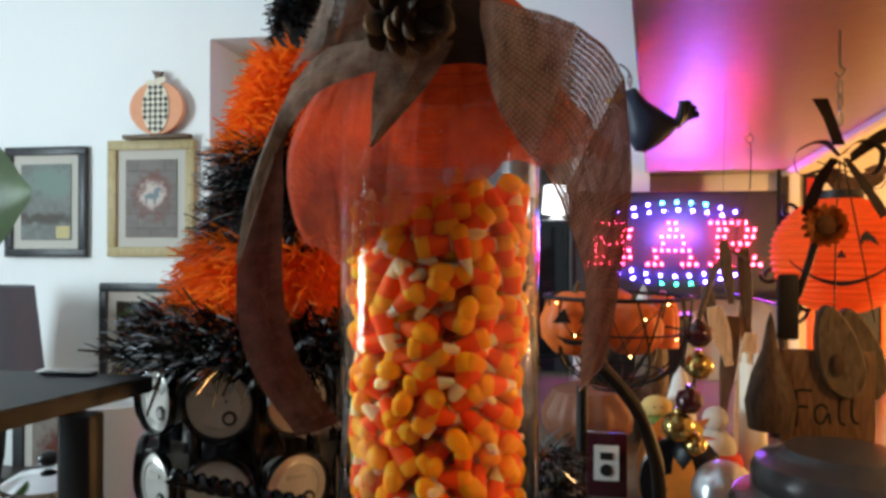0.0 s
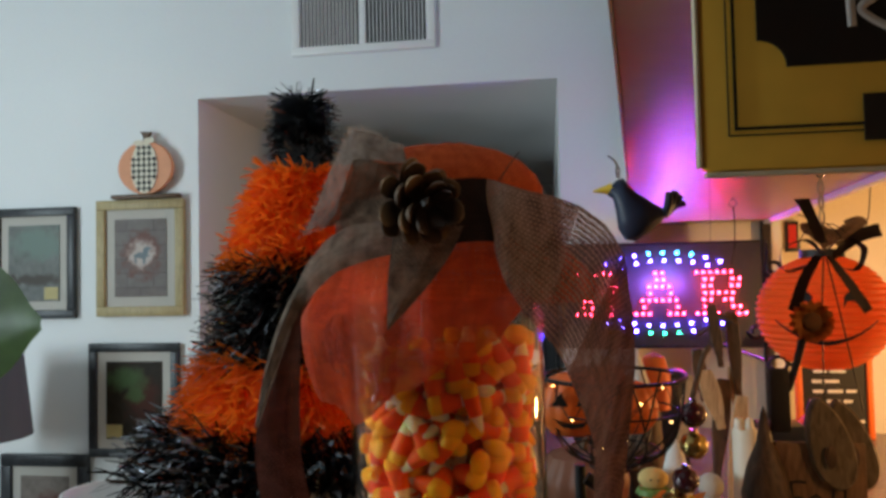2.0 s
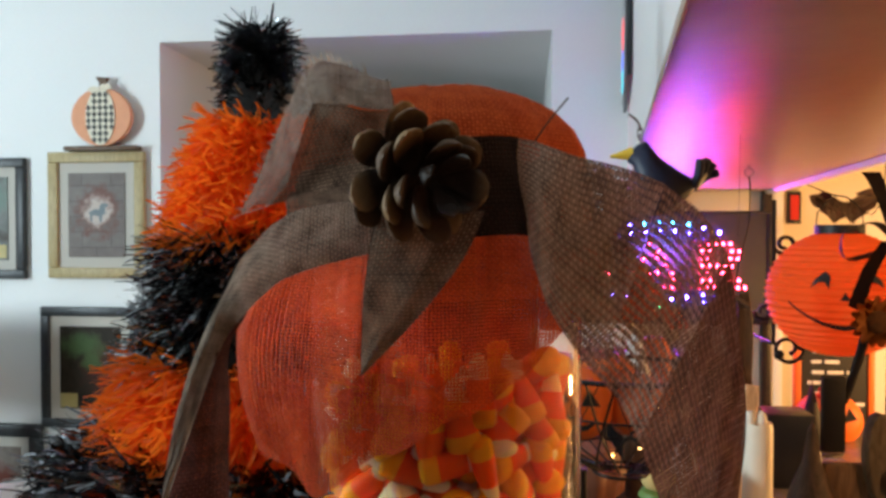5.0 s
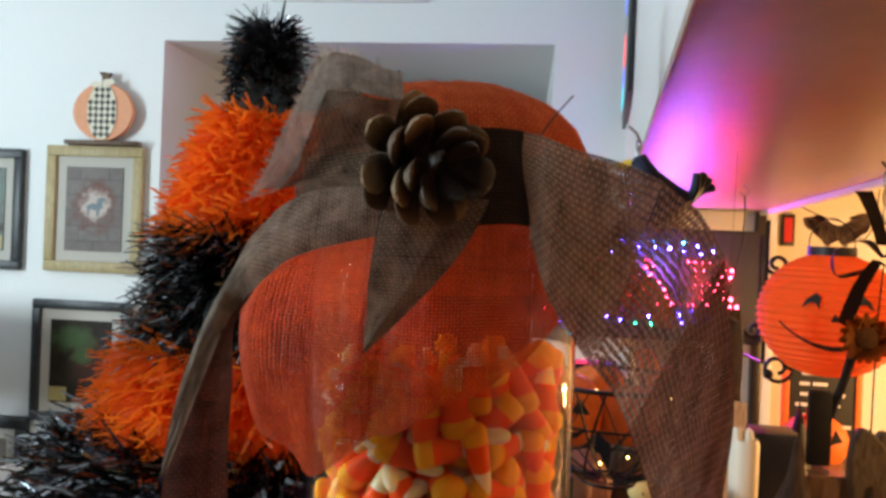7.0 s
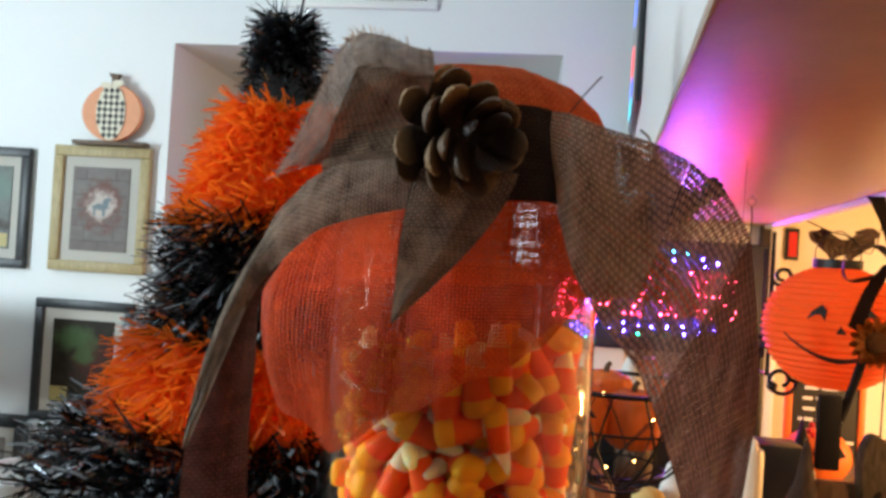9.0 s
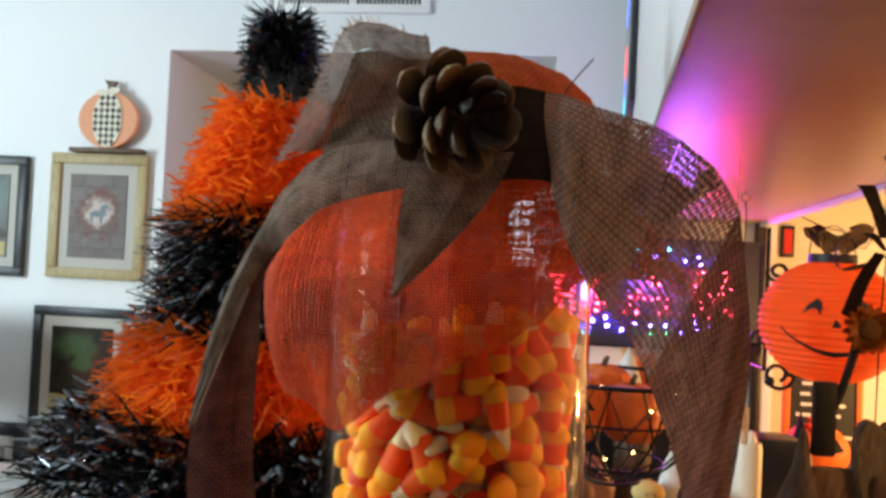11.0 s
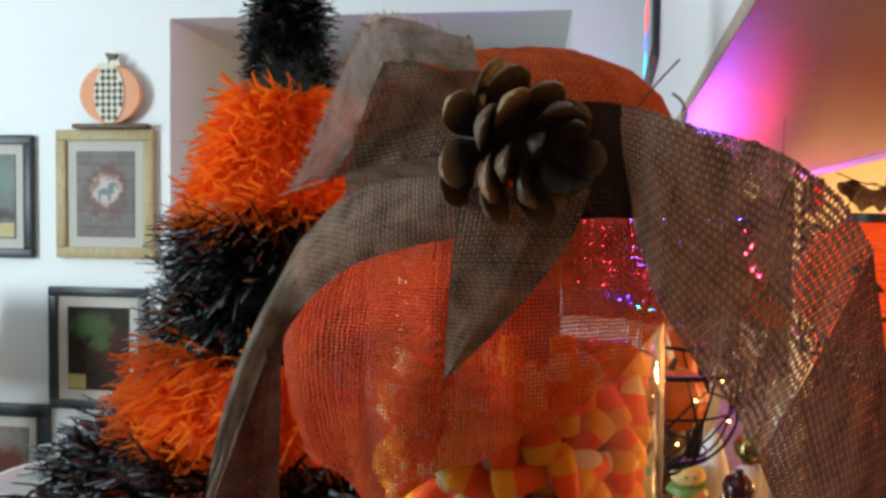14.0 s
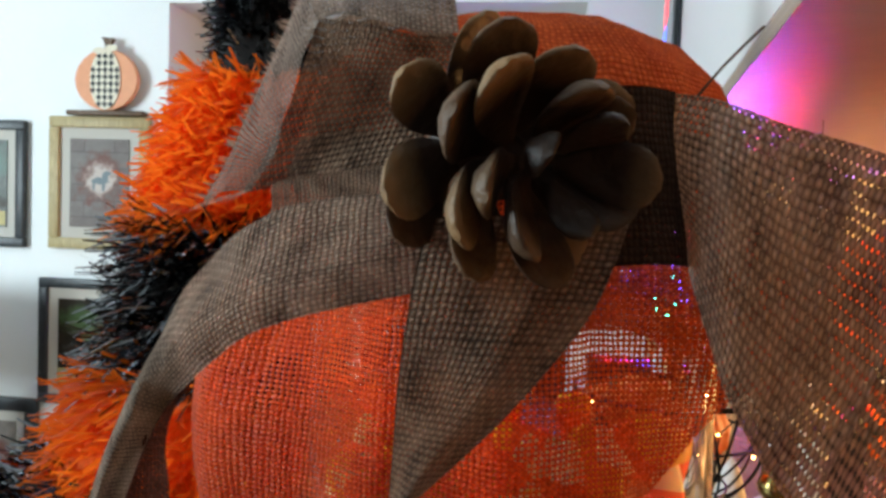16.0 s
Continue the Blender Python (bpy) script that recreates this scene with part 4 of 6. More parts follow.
SIDE_A = [(0.1940, 0.8300, 1.5460), (0.1879, 0.8300, 1.5343), (0.1815, 0.8290, 1.5190), (0.1733, 0.8270, 1.4991), (0.1625, 0.8230, 1.4742)]
SIDE_B = [(0.2129, 0.7760, 1.5183), (0.2079, 0.7810, 1.5101), (0.2018, 0.7880, 1.4995), (0.1944, 0.7970, 1.4891), (0.1833, 0.8080, 1.4782)]
ribbon("loop_side", SIDE_A, SIDE_B, RIBBON_THIN, sag=0.002, ripple=0.0008, seed=12)
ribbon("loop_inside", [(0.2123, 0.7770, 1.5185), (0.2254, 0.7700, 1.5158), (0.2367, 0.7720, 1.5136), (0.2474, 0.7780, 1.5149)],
       [(0.1797, 0.8120, 1.4773), (0.2007, 0.8060, 1.4815), (0.2205, 0.7960, 1.4852), (0.2441, 0.7860, 1.4882)], RIBBON_LOOP_SHADE, sag=-0.005, ripple=0.0006, seed=13)
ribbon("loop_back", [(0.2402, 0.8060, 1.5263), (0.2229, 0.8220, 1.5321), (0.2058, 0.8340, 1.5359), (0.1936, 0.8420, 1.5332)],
       [(0.2404, 0.8060, 1.4877), (0.2191, 0.8180, 1.4862), (0.1997, 0.8280, 1.4847), (0.1827, 0.8360, 1.4818)], RIBBON_LOOP_SHADE, sag=-0.004, ripple=0.001, seed=3)
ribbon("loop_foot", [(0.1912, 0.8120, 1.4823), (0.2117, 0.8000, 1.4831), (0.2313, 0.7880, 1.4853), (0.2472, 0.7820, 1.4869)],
       [(0.1922, 0.8000, 1.4692), (0.2134, 0.7900, 1.4708), (0.2329, 0.7820, 1.4709), (0.2483, 0.7780, 1.4692)], RIBBON_LOOP_SHADE, sag=0.002, ripple=0.0012, seed=14)
for edge, way, size, many, seed in ((SIDE_A, (-0.7, -0.1, 0.25), 0.0042, 110, 31), (CREST_A[1:], (-0.35, 0.1, 0.8), 0.0065, 60, 32), ([SIDE_A[-1], SIDE_B[-1]], (-0.75, -0.1, -0.45), 0.0065, 46, 33)):
    bm = edge_threads(edge, way, size, many, seed)
    bmesh.ops.transform(bm, matrix=OFF, verts=bm.verts)
    part("frayed_threads", bm, RIBBON, bow)["kind"] = "stuff"
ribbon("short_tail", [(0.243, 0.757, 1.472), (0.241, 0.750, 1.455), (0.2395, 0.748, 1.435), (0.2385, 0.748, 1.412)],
       [(0.284, 0.760, 1.472), (0.277, 0.752, 1.455), (0.261, 0.748, 1.434), (0.2395, 0.748, 1.4115)], RIBBON_SHADED, sag=0.003, ripple=0.0008, fray=0.0, seed=4)
RT_A = [(0.2957, 0.786, 1.5035), (0.3039, 0.775, 1.5003), (0.3174, 0.772, 1.4946), (0.3378, 0.775, 1.4896), (0.3542, 0.78, 1.4836), (0.3694, 0.782, 1.4713), (0.3797, 0.78, 1.4533), (0.3833, 0.772, 1.3995), (0.3808, 0.77, 1.3677), (0.3754, 0.77, 1.3267), (0.3692, 0.77, 1.2917)]
RT_B = [(0.3012, 0.7830, 1.4631), (0.3025, 0.7750, 1.4540), (0.3074, 0.7720, 1.4372), (0.3168, 0.7750, 1.4212), (0.3275, 0.7780, 1.4073), (0.3370, 0.7800, 1.3957), (0.3439, 0.7780, 1.3815), (0.3572, 0.7720, 1.3422), (0.3569, 0.7700, 1.3199), (0.3558, 0.7700, 1.2976), (0.3546, 0.7700, 1.2752)]
ribbon("right_tail", RT_A[:5], RT_B[:5], RIBBON_LOOP, sag=0.002, ripple=0.0009, seed=5)
ribbon("right_tail", RT_A[4:7], RT_B[4:7], RIBBON_OPEN, sag=0.002, ripple=0.0009, seed=5)
ribbon("right_tail", RT_A[6:], RT_B[6:], RIBBON_BACK_SHADE_OPEN, "hanging back of the ribbon, reddish brown with its shade painted in", sag=0.004, fray=0.003, seed=5)
ribbon("right_loop", [(0.3051, 0.7900, 1.5011), (0.3189, 0.7960, 1.4971), (0.3342, 0.8000, 1.4900), (0.3446, 0.8020, 1.4813)],
       [(0.3054, 0.7880, 1.4492), (0.3148, 0.7940, 1.4352), (0.3278, 0.8000, 1.4260), (0.3399, 0.8020, 1.4315)], RIBBON_OPEN, sag=-0.003, ripple=0.001, seed=6)
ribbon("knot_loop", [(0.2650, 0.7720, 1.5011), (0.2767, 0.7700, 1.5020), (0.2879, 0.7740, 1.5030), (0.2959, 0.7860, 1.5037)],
       [(0.2704, 0.7720, 1.4612), (0.2819, 0.7720, 1.4628), (0.2932, 0.7760, 1.4635), (0.3015, 0.7830, 1.4629)], RIBBON_DEEP_SHADE, sag=0.0, seed=7)
for a, b in (((0.302, 0.802, 1.502), (0.317, 0.791, 1.5205)), ((0.2420, 0.786, 1.522), (0.2415, 0.785, 1.5290))):
    bm = tube([a, tuple((Vector(a) + Vector(b)) / 2 + Vector((0, 0, 0.001))), b], 0.00035, 6, 3)
    bmesh.ops.transform(bm, matrix=OFF, verts=bm.verts)
    part("wire", bm, BROWN_WOOD, bow, "thin brown tie wire end")

# ---- the pine cone on the bow ----
def cone_scale(length, width):
    """One woody scale: a narrow foot that widens to a broad, thin, rounded shield, cupped towards the cone's tip, with a ridge and a small boss."""
    bm = bmesh.new()
    nu, nv = 15, 14
    rows = []
    for i in range(nu):
        s = i / (nu - 1)
        half = width * (0.24 + 0.76 * math.sin(1.57 * min(1.0, s / 0.66)) ** 1.3)
        thick = 0.0007 + 0.0015 * s
        if s > 0.70:
            cut = math.sqrt(max(0.02, 1 - ((s - 0.70) / 0.305) ** 2))
            half, thick = half * (0.06 + 0.94 * cut), thick * (0.35 + 0.65 * cut)
        lift = 0.34 * length * s**2.2
        row = []
        for j in range(nv):
            q = 2 * math.pi * j / nv
            x = half * math.cos(q)
            boss = 0.0011 * math.exp(-((x / (0.35 * width)) ** 2) - ((s - 0.78) / 0.16) ** 2)
            dent = 0.0004 * noise.noise(Vector((x * 420, s * 6, width * 900)))
            row.append(bm.verts.new((x, length * s, lift + 0.30 * x * x / width + (thick + dent) * math.sin(q) - (boss if math.sin(q) < 0 else 0))))
        rows.append(row)
    for i in range(nu - 1):
        for j in range(nv):
            bm.faces.new((rows[i][j], rows[i][(j + 1) % nv], rows[i + 1][(j + 1) % nv], rows[i + 1][j]))
    bm.faces.new(rows[0][::-1])
    bm.faces.new(rows[-1])
    return mesh_of(bm, SCALE_TIP, crease=60)


cone_way = Vector((0.62, -0.74, -0.20)).normalized()
cone_base = Vector((0.2595, 0.7500, 1.4850)) - cone_way * 0.020
cone = thing("pine_cone", cone_base, "open brown pine cone wired onto the burlap bow", "pine cone", m=Matrix.Translation(cone_base) @ cone_way.to_track_quat("Z", "Y").to_matrix().to_4x4())
part("core", lathe([(0, -0.002), (0.006, 0.0), (0.0065, 0.010), (0.0045, 0.020), (0.002, 0.026), (0, 0.027)], 20), SCALE_BROWN, cone)
sizes = [cone_scale(l, w) for l, w in ((0.0235, 0.0066), (0.0245, 0.0073), (0.0225, 0.0070), (0.0185, 0.0060), (0.0125, 0.0044))]
rng = random.Random(5)
for i in range(27):
    s = i / 29
    ob = new("scale", sizes[min(4, int(s * 5))])
    ob.parent = cone
    open_angle = -4 + 46 * s + rng.uniform(-6, 6)
    ob.matrix_basis = pose(0, 0, 0.001 + 0.036 * s**0.9, 0, 0, i * 137.5 + rng.uniform(-8, 8)) @ pose(0, 0.0030, 0, open_angle, rng.uniform(-10, 10), 0)


# ---- the tinsel tree ----
tree = thing("tinsel_tree", (0.060, 1.120, 1.246), "black and orange banded tinsel tabletop tree", "tree")


def tinsel(z0, z1, r0, r1, length, count, seed, droop, width=0.0014, lift=0.5):
    """A band of garland: thin foil strands that stand out from a tapered core."""
    rng = random.Random(seed)
    verts, faces = [], []
    for _ in range(count):
        s = rng.random()
        z, r = z0 + (z1 - z0) * s, r0 + (r1 - r0) * s
        a = rng.uniform(0, 2 * math.pi)
        out = Vector((math.cos(a), math.sin(a), 0))
        tang = Vector((-out.y, out.x, 0))
        way = (out * rng.uniform(0.55, 1.1) + tang * rng.gauss(0, 0.45) + Vector((0, 0, 1)) * (rng.gauss(0, lift) - droop)).normalized()
        side = way.cross(Vector((rng.gauss(0, 1), rng.gauss(0, 1), rng.gauss(0, 1)))).normalized() * width * rng.uniform(0.5, 1.2)
        size = length * rng.uniform(0.55, 1.15)
        p = out * r * rng.uniform(0.55, 0.95) + Vector((0, 0, z))
        n0 = len(verts)
        bend = Vector((0, 0, -1)) * size * rng.uniform(0.0, 0.22) + tang * size * rng.gauss(0, 0.08)
        for q in (0, 0.5, 1.0):
            c = p + way * size * q + bend * q * q
            w = side * (1 - 0.55 * q)
            verts += [c - w, c + w]
        faces += [(n0, n0 + 1, n0 + 3, n0 + 2), (n0 + 2, n0 + 3, n0 + 5, n0 + 4)]
    me = bpy.data.meshes.new("tinsel")
    me.from_pydata(verts, [], faces)
    return me


def band(z0, z1, r0, r1, length, count, seed, mat, droop, label, wide=0.0014, lift=0.5):
    me = tinsel(z0, z1, r0, r1, length, count, seed, droop, wide, lift)
    me.materials.append(mat)
    ob = new("tinsel_band", me)
    ob.parent = tree
    ob["label"], ob["kind"] = label, "stuff"
    return ob


band(0.318, 0.400, 0.022, 0.018, 0.026, 2200, 1, TINSEL_BLACK, -0.15, "glossy black tinsel", 0.0016)
band(0.213, 0.318, 0.082, 0.042, 0.030, 7500, 2, TINSEL_ORANGE, 0.15, "bright orange tinsel", 0.0018)
band(0.112, 0.212, 0.096, 0.078, 0.042, 7000, 3, TINSEL_BLACK, 0.1, "glossy black tinsel", 0.0015)
band(0.030, 0.116, 0.134, 0.110, 0.036, 10000, 4, TINSEL_ORANGE, 0.2, "bright orange tinsel", 0.0019)
band(-0.002, 0.044, 0.200, 0.160, 0.036, 7500, 5, TINSEL_BLACK, -0.10, "glossy black tinsel", 0.0021, 0.55)
band(0.318, 0.400, 0.022, 0.018, 0.026, 160, 11, TINSEL_GLINT, -0.15, "pale grey tinsel strands that paint in the glints", 0.0013)
band(0.112, 0.212, 0.100, 0.082, 0.036, 420, 12, TINSEL_GLINT, 0.1, "pale grey tinsel strands that paint in the glints", 0.0014)
band(-0.002, 0.044, 0.200, 0.160, 0.034, 520, 13, TINSEL_GLINT, -0.10, "pale grey tinsel strands that paint in the glints", 0.0020, 0.55)
part("core", lathe([(0, 0.0), (0.120, 0.0), (0.100, 0.10), (0.070, 0.20), (0.040, 0.30), (0.016, 0.38), (0, 0.385)], 28), INK, tree)
for z0, z1, r0, r1 in ((0.036, 0.110, 0.126, 0.106), (0.218, 0.312, 0.074, 0.047)):
    part("garland_core", lathe([(r0 * 0.8, z0), (r0, z0 + 0.006), (r1, z1 - 0.006), (r1 * 0.8, z1)], 40, wave=lambda a, z: 1 + 0.04 * math.sin(9 * a + 90 * z)), TINSEL_CORE, tree, "packed orange tinsel")

# ---- coffee pod carousel under the tree ----
FOIL = shader("pod_foil_lid", (0.62, 0.60, 0.55), 0.30, 0.35, vary=0.10, grain=90, bump=0.25)
car = thing("pod_carousel", (0.015, 1.089, BAR), "glossy black carousel rack of foil-lidded coffee pods", "rack")
part("base", lathe([(0, 0), (0.125, 0), (0.125, 0.012), (0.05, 0.018), (0, 0.018)], 40), BLACK_GLOSS, car)
part("column", lathe([(0, 0.018), (0.066, 0.018), (0.066, 0.287), (0, 0.287)], 32), BLACK_GLOSS, car)
part("top_plate", lathe([(0, 0.289), (0.112, 0.289), (0.115, 0.2925), (0.112, 0.2958), (0, 0.2958)], 40), BLACK_GLOSS, car)
ring_mesh = mesh_of(lathe([(0.0322, 0.0), (0.0352, 0.001), (0.0357, 0.006), (0.0338, 0.009), (0.0314, 0.006), (0.0314, 0.0)], 36), BLACK_GLOSS)
pod_mesh = mesh_of(lathe([(0.0, 0.004), (0.0222, 0.0045), (0.0225, 0.0054), (0.0240, 0.0045), (0.0300, 0.0040), (0.0310, 0.002), (0.0290, 0.0), (0.0216, -0.035), (0, -0.036)], 36), FOIL)
pod_label = mesh_of(lathe([(0, 0.0048), (0.0070, 0.0058), (0.0070, 0.0046)], 20), INK)
pod_core = mesh_of(lathe([(0, 0.0056), (0.0042, 0.0066), (0.0042, 0.0056)], 16), MAT_GREY)
pod_arc = mesh_of(box(-0.013, 0.006, -0.0022, 0.0022, 0.0046, 0.0056), MAT_GREY, smooth=False)
rib_mesh = mesh_of(box(-0.004, 0.004, -0.006, 0.006, 0.018, 0.289, 0.002), BLACK_GLOSS)
for col in range(9):
    ang = 8 + col * 40
    rb = new("rib", rib_mesh)
    rb.parent, rb.matrix_basis = car, pose(0, 0, 0, 0, 0, ang + 20) @ pose(0, -0.088, 0)
    for row in range(3):
        m = pose(0, 0, 0.093 + row * 0.083, 0, 0, ang) @ pose(0, -0.103, 0, 90, 0, 0)
        rg = new("holder_ring", ring_mesh)
        rg.parent, rg.matrix_basis = car, m
        pd = new("coffee_pod", pod_mesh)
        pd.parent, pd.matrix_basis = car, m
        for shape, x, y in ((pod_label, 0.011, -0.012), (pod_core, 0.011, -0.012), (pod_arc, 0.002, 0.010)):
            pl = new("lid_print", shape)
            pl.parent, pl.matrix_basis = car, m @ pose(x, y, 0)
twist = bmesh.new()
for phase in (0.0, math.pi):
    tube([(-0.005 + 0.125 * q, -0.152 + 0.0042 * math.cos(5.5 * q * 6.283 + phase), 0.206 - 0.018 * q + 0.0042 * math.sin(5.5 * q * 6.283 + phase)) for q in [k / 60 for k in range(61)]], 0.0044, 8, 1, bm=twist)
part("twisted_handle", twist, BLACK_GLOSS, car, "twisted black handle")

# ---- black coffee maker ----
cm = thing("coffee_maker", (0, 0, BAR), "black coffee maker with a flat brewing head on a post", "appliance")
slab = bmesh.new()
low = [slab.verts.new((x, y, 0.275)) for x, y in ((-0.25, 0.78), (-0.046, 0.78), (-0.018, 0.955), (-0.25, 0.955))]
lid_face = slab.faces.new(low)
got = bmesh.ops.extrude_face_region(slab, geom=[lid_face])
for v in got["geom"]:
    if isinstance(v, bmesh.types.BMVert):
        v.co.z = 0.290
bmesh.ops.bevel(slab, geom=slab.edges[:], offset=0.0015, segments=2, affect="EDGES")
part("head", slab, MATTE_BLACK, cm, "flat satin black top")
part("hinge_tab", box(-0.118, -0.068, 0.936, 0.948, 0.2905, 0.2935, 0.001), BLACK_GLOSS, cm)
part("post", box(-0.044, -0.016, 0.862, 0.882, 0.03, 0.2745, 0.003), MATTE_BLACK, cm)
part("post_strip", box(-0.0465, -0.0442, 0.866, 0.880, 0.03, 0.2745), STEEL, cm, "thin silver edge strip")
part("base", box(-0.25, -0.02, 0.79, 0.95, 0.0, 0.03, 0.006), MATTE_BLACK, cm)
CHROME = shader("polished_chrome", (0.72, 0.74, 0.76), 0.12, 1.0, vary=0.1, grain=30, bump=0.05)
kettle = thing("steel_kettle", (-0.205, 1.06, BAR), "round polished steel kettle beside the coffee maker", "kettle")
part("body", lathe([(0, 0), (0.062, 0), (0.072, 0.012), (0.076, 0.05), (0.068, 0.105), (0.048, 0.142), (0.030, 0.150), (0, 0.150)], 48), CHROME, kettle)
part("lid", lathe([(0.046, 0.146), (0.046, 0.152), (0.028, 0.163), (0, 0.166)], 36), CHROME, kettle)
part("knob", ball(0.011, (0, 0, 0.176), (1, 1, 0.8)), BLACK, kettle)
part("spout", tube([(0.064, 0.0, 0.055), (0.090, -0.004, 0.085), (0.102, -0.006, 0.128)], 0.014, 14, 6, taper=0.6), CHROME, kettle)
part("handle", tube([(-0.060, 0, 0.118), (-0.105, 0, 0.128), (-0.112, 0, 0.070), (-0.074, 0, 0.040)], 0.007, 10, 6), BLACK, kettle)
dish = thing("white_bowl", (-0.375, 1.42, BAR), "white ceramic bowl on the bar", "bowl")
part("body", lathe([(0, 0), (0.040, 0), (0.044, 0.01), (0.066, 0.13), (0.072, 0.160), (0.068, 0.160), (0.060, 0.12), (0.036, 0.02), (0, 0.016)], 40), WHITE_TRIM, dish)

# ---- plant leaf at the edge of view ----
plant = thing("potted_plant", (-0.325, 1.0, BAR), "green broad-leaved potted plant on the bar", "plant")
part("pot", lathe([(0, 0), (0.055, 0), (0.07, 0.13), (0.074, 0.135), (0.066, 0.135), (0.05, 0.02), (0, 0.02)], 32), BROWN_WOOD, plant, "brown pot")


def leaf(length, width, curl):
    bm = bmesh.new()
    rows = []
    for i in range(11):
        s = i / 10
        half = width * math.sin(math.pi * min(0.98, s**0.8)) + 0.0015
        row = []
        for j in range(5):
            q = -1 + j / 2
            row.append(bm.verts.new((q * half, length * s, -curl * s * s + 0.25 * half * q * q)))
        rows.append(row)
    for a, b in zip(rows, rows[1:]):
        for j in range(4):
            bm.faces.new((a[j], a[j + 1], b[j + 1], b[j]))
    bmesh.ops.solidify(bm, geom=bm.faces[:], thickness=0.0008)
    return bm


for x, z, rx, rz, size, w in ((0.0, 0.36, 45, 60, 0.16, 0.045), (0.0, 0.42, 60, 150, 0.15, 0.045), (0.0, 0.30, 30, 20, 0.14, 0.04)):
    lf = part("leaf", leaf(size, w, 0.03), LEAF, plant)
    lf.matrix_basis = pose(x, 0, z, rx, 0, rz)
    part("stem", tube([(0, 0, 0.12), (x * 0.3, 0, z * 0.6), (x, 0, z)], 0.003, 6), LEAF, plant)
# the broad leaf that faces the room
lf = part("leaf", leaf(0.185, 0.062, 0.012), LEAF, plant, "broad green leaf")
lf.matrix_basis = Matrix(((0, 0.985, 0.17, 0.0), (0, -0.17, 0.985, 0.0), (1, 0, 0, 0.455), (0, 0, 0, 1)))
part("stem", tube([(0, 0, 0.12), (-0.015, 0, 0.32), (0, 0, 0.455)], 0.003, 6), LEAF, plant)

# ---- lit BAR sign ----
SIGN_PANEL = shader("sign_panel", (0.035, 0.035, 0.040), 0.6, vary=0.15, grain=120, bump=0.05)
sign = thing("led_sign", (0.686, 2.690, 1.205), "black lit-up LED sign that spells BAR", "sign")
part("panel", box(-0.315, 0.315, -0.012, 0.012, 0.0, 0.33, 0.004), SIGN_PANEL, sign)
for z0, z1, x0, x1 in ((0.322, 0.33, -0.315, 0.315), (0.0, 0.008, -0.315, 0.315), (0.008, 0.322, -0.315, -0.307), (0.008, 0.322, 0.307, 0.315)):
    part("rim", box(x0, x1, -0.016, -0.0125, z0, z1, 0.001), BLACK, sign)
red_led = mesh_of(ball(0.0041, seg=10, rings=6), LED_RED)
blue_led = mesh_of(ball(0.0045, seg=10, rings=6), LED_BLUE)
cyan_led = mesh_of(ball(0.0045, seg=10, rings=6), LED_CYAN)
green_led = mesh_of(ball(0.0045, seg=10, rings=6), LED_GREEN)


def led(mesh, x, z):
    o = new("led", mesh)
    o.parent = sign
    o.location = (x, -0.016, z)


GLYPH = {"B": ("11111100", "01100110", "01100110", "01111100", "01100110", "01100110", "11111100"), "A": ("00011000", "00011000", "00111100", "00100100", "01111110", "01000010", "11100111"), "R": ("11111100", "01100110", "01100110", "01111100", "01101100", "01100110", "11110011")}
for letter, x0 in (("B", -0.265), ("A", -0.085), ("R", 0.100)):
    for r, line in enumerate(GLYPH[letter]):
        for c, bit in enumerate(line):
            if bit == "1":
                led(red_led, x0 + c * 0.0205 + 0.004 * (r % 2), 0.234 - r * 0.0212)
for k in range(9):
    x = -0.172 + k * 0.043
    for dz in (0.0, 0.024):
        if dz == 0.0 or 0 < k < 8:
            led(cyan_led if 3 <= k <= 6 and dz == 0 else blue_led, x + 0.2 * dz, 0.297 - 0.030 * (x / 0.172) ** 2 - dz)
            led(green_led if 3 <= k <= 5 and dz == 0 else blue_led, x - 0.2 * dz, 0.046 + 0.030 * (x / 0.172) ** 2 + dz)


def chain(points, r=0.0045, wire=0.0011, parent=None):
    """Links of bent wire from the first point to the last."""
    a, b = Vector(points[0]), Vector(points[-1])
    n = max(2, int((b - a).length / (r * 2.6)))
    for i in range(n):
        c = a.lerp(b, (i + 0.5) / n)
        ring = [(r * 0.65 * math.cos(q), 0, r * 1.7 * math.sin(q)) for q in [2 * math.pi * k / 12 for k in range(13)]]
        bm = tube(ring, wire, 6, 1)
        bmesh.ops.transform(bm, matrix=Matrix.Translation(c) @ pose(0, 0, 0, 0, 0, 90 * (i % 2) + 20), verts=bm.verts)
        part("link", bm, STEEL, parent)


# eye hook with a wire, under the cabinet
wire_hook = thing("eye_hook", (0.722, 1.93, 1.598), "small steel eye hook with a thin black wire", "hook")
part("eye", tube([(0.008 * math.sin(q), 0, -0.014 + 0.008 * math.cos(q)) for q in [2 * math.pi * k / 14 for k in range(15)]], 0.0014, 6, 1), STEEL, wire_hook)
part("shank", tube([(0, 0, 0.0), (0, 0, -0.006)], 0.0016, 6, 1), STEEL, wire_hook)
part("wire", tube([(0, 0, -0.022), (0.002, 0, -0.05), (0.0, 0, -0.115)], 0.0012, 6), IRON, wire_hook)

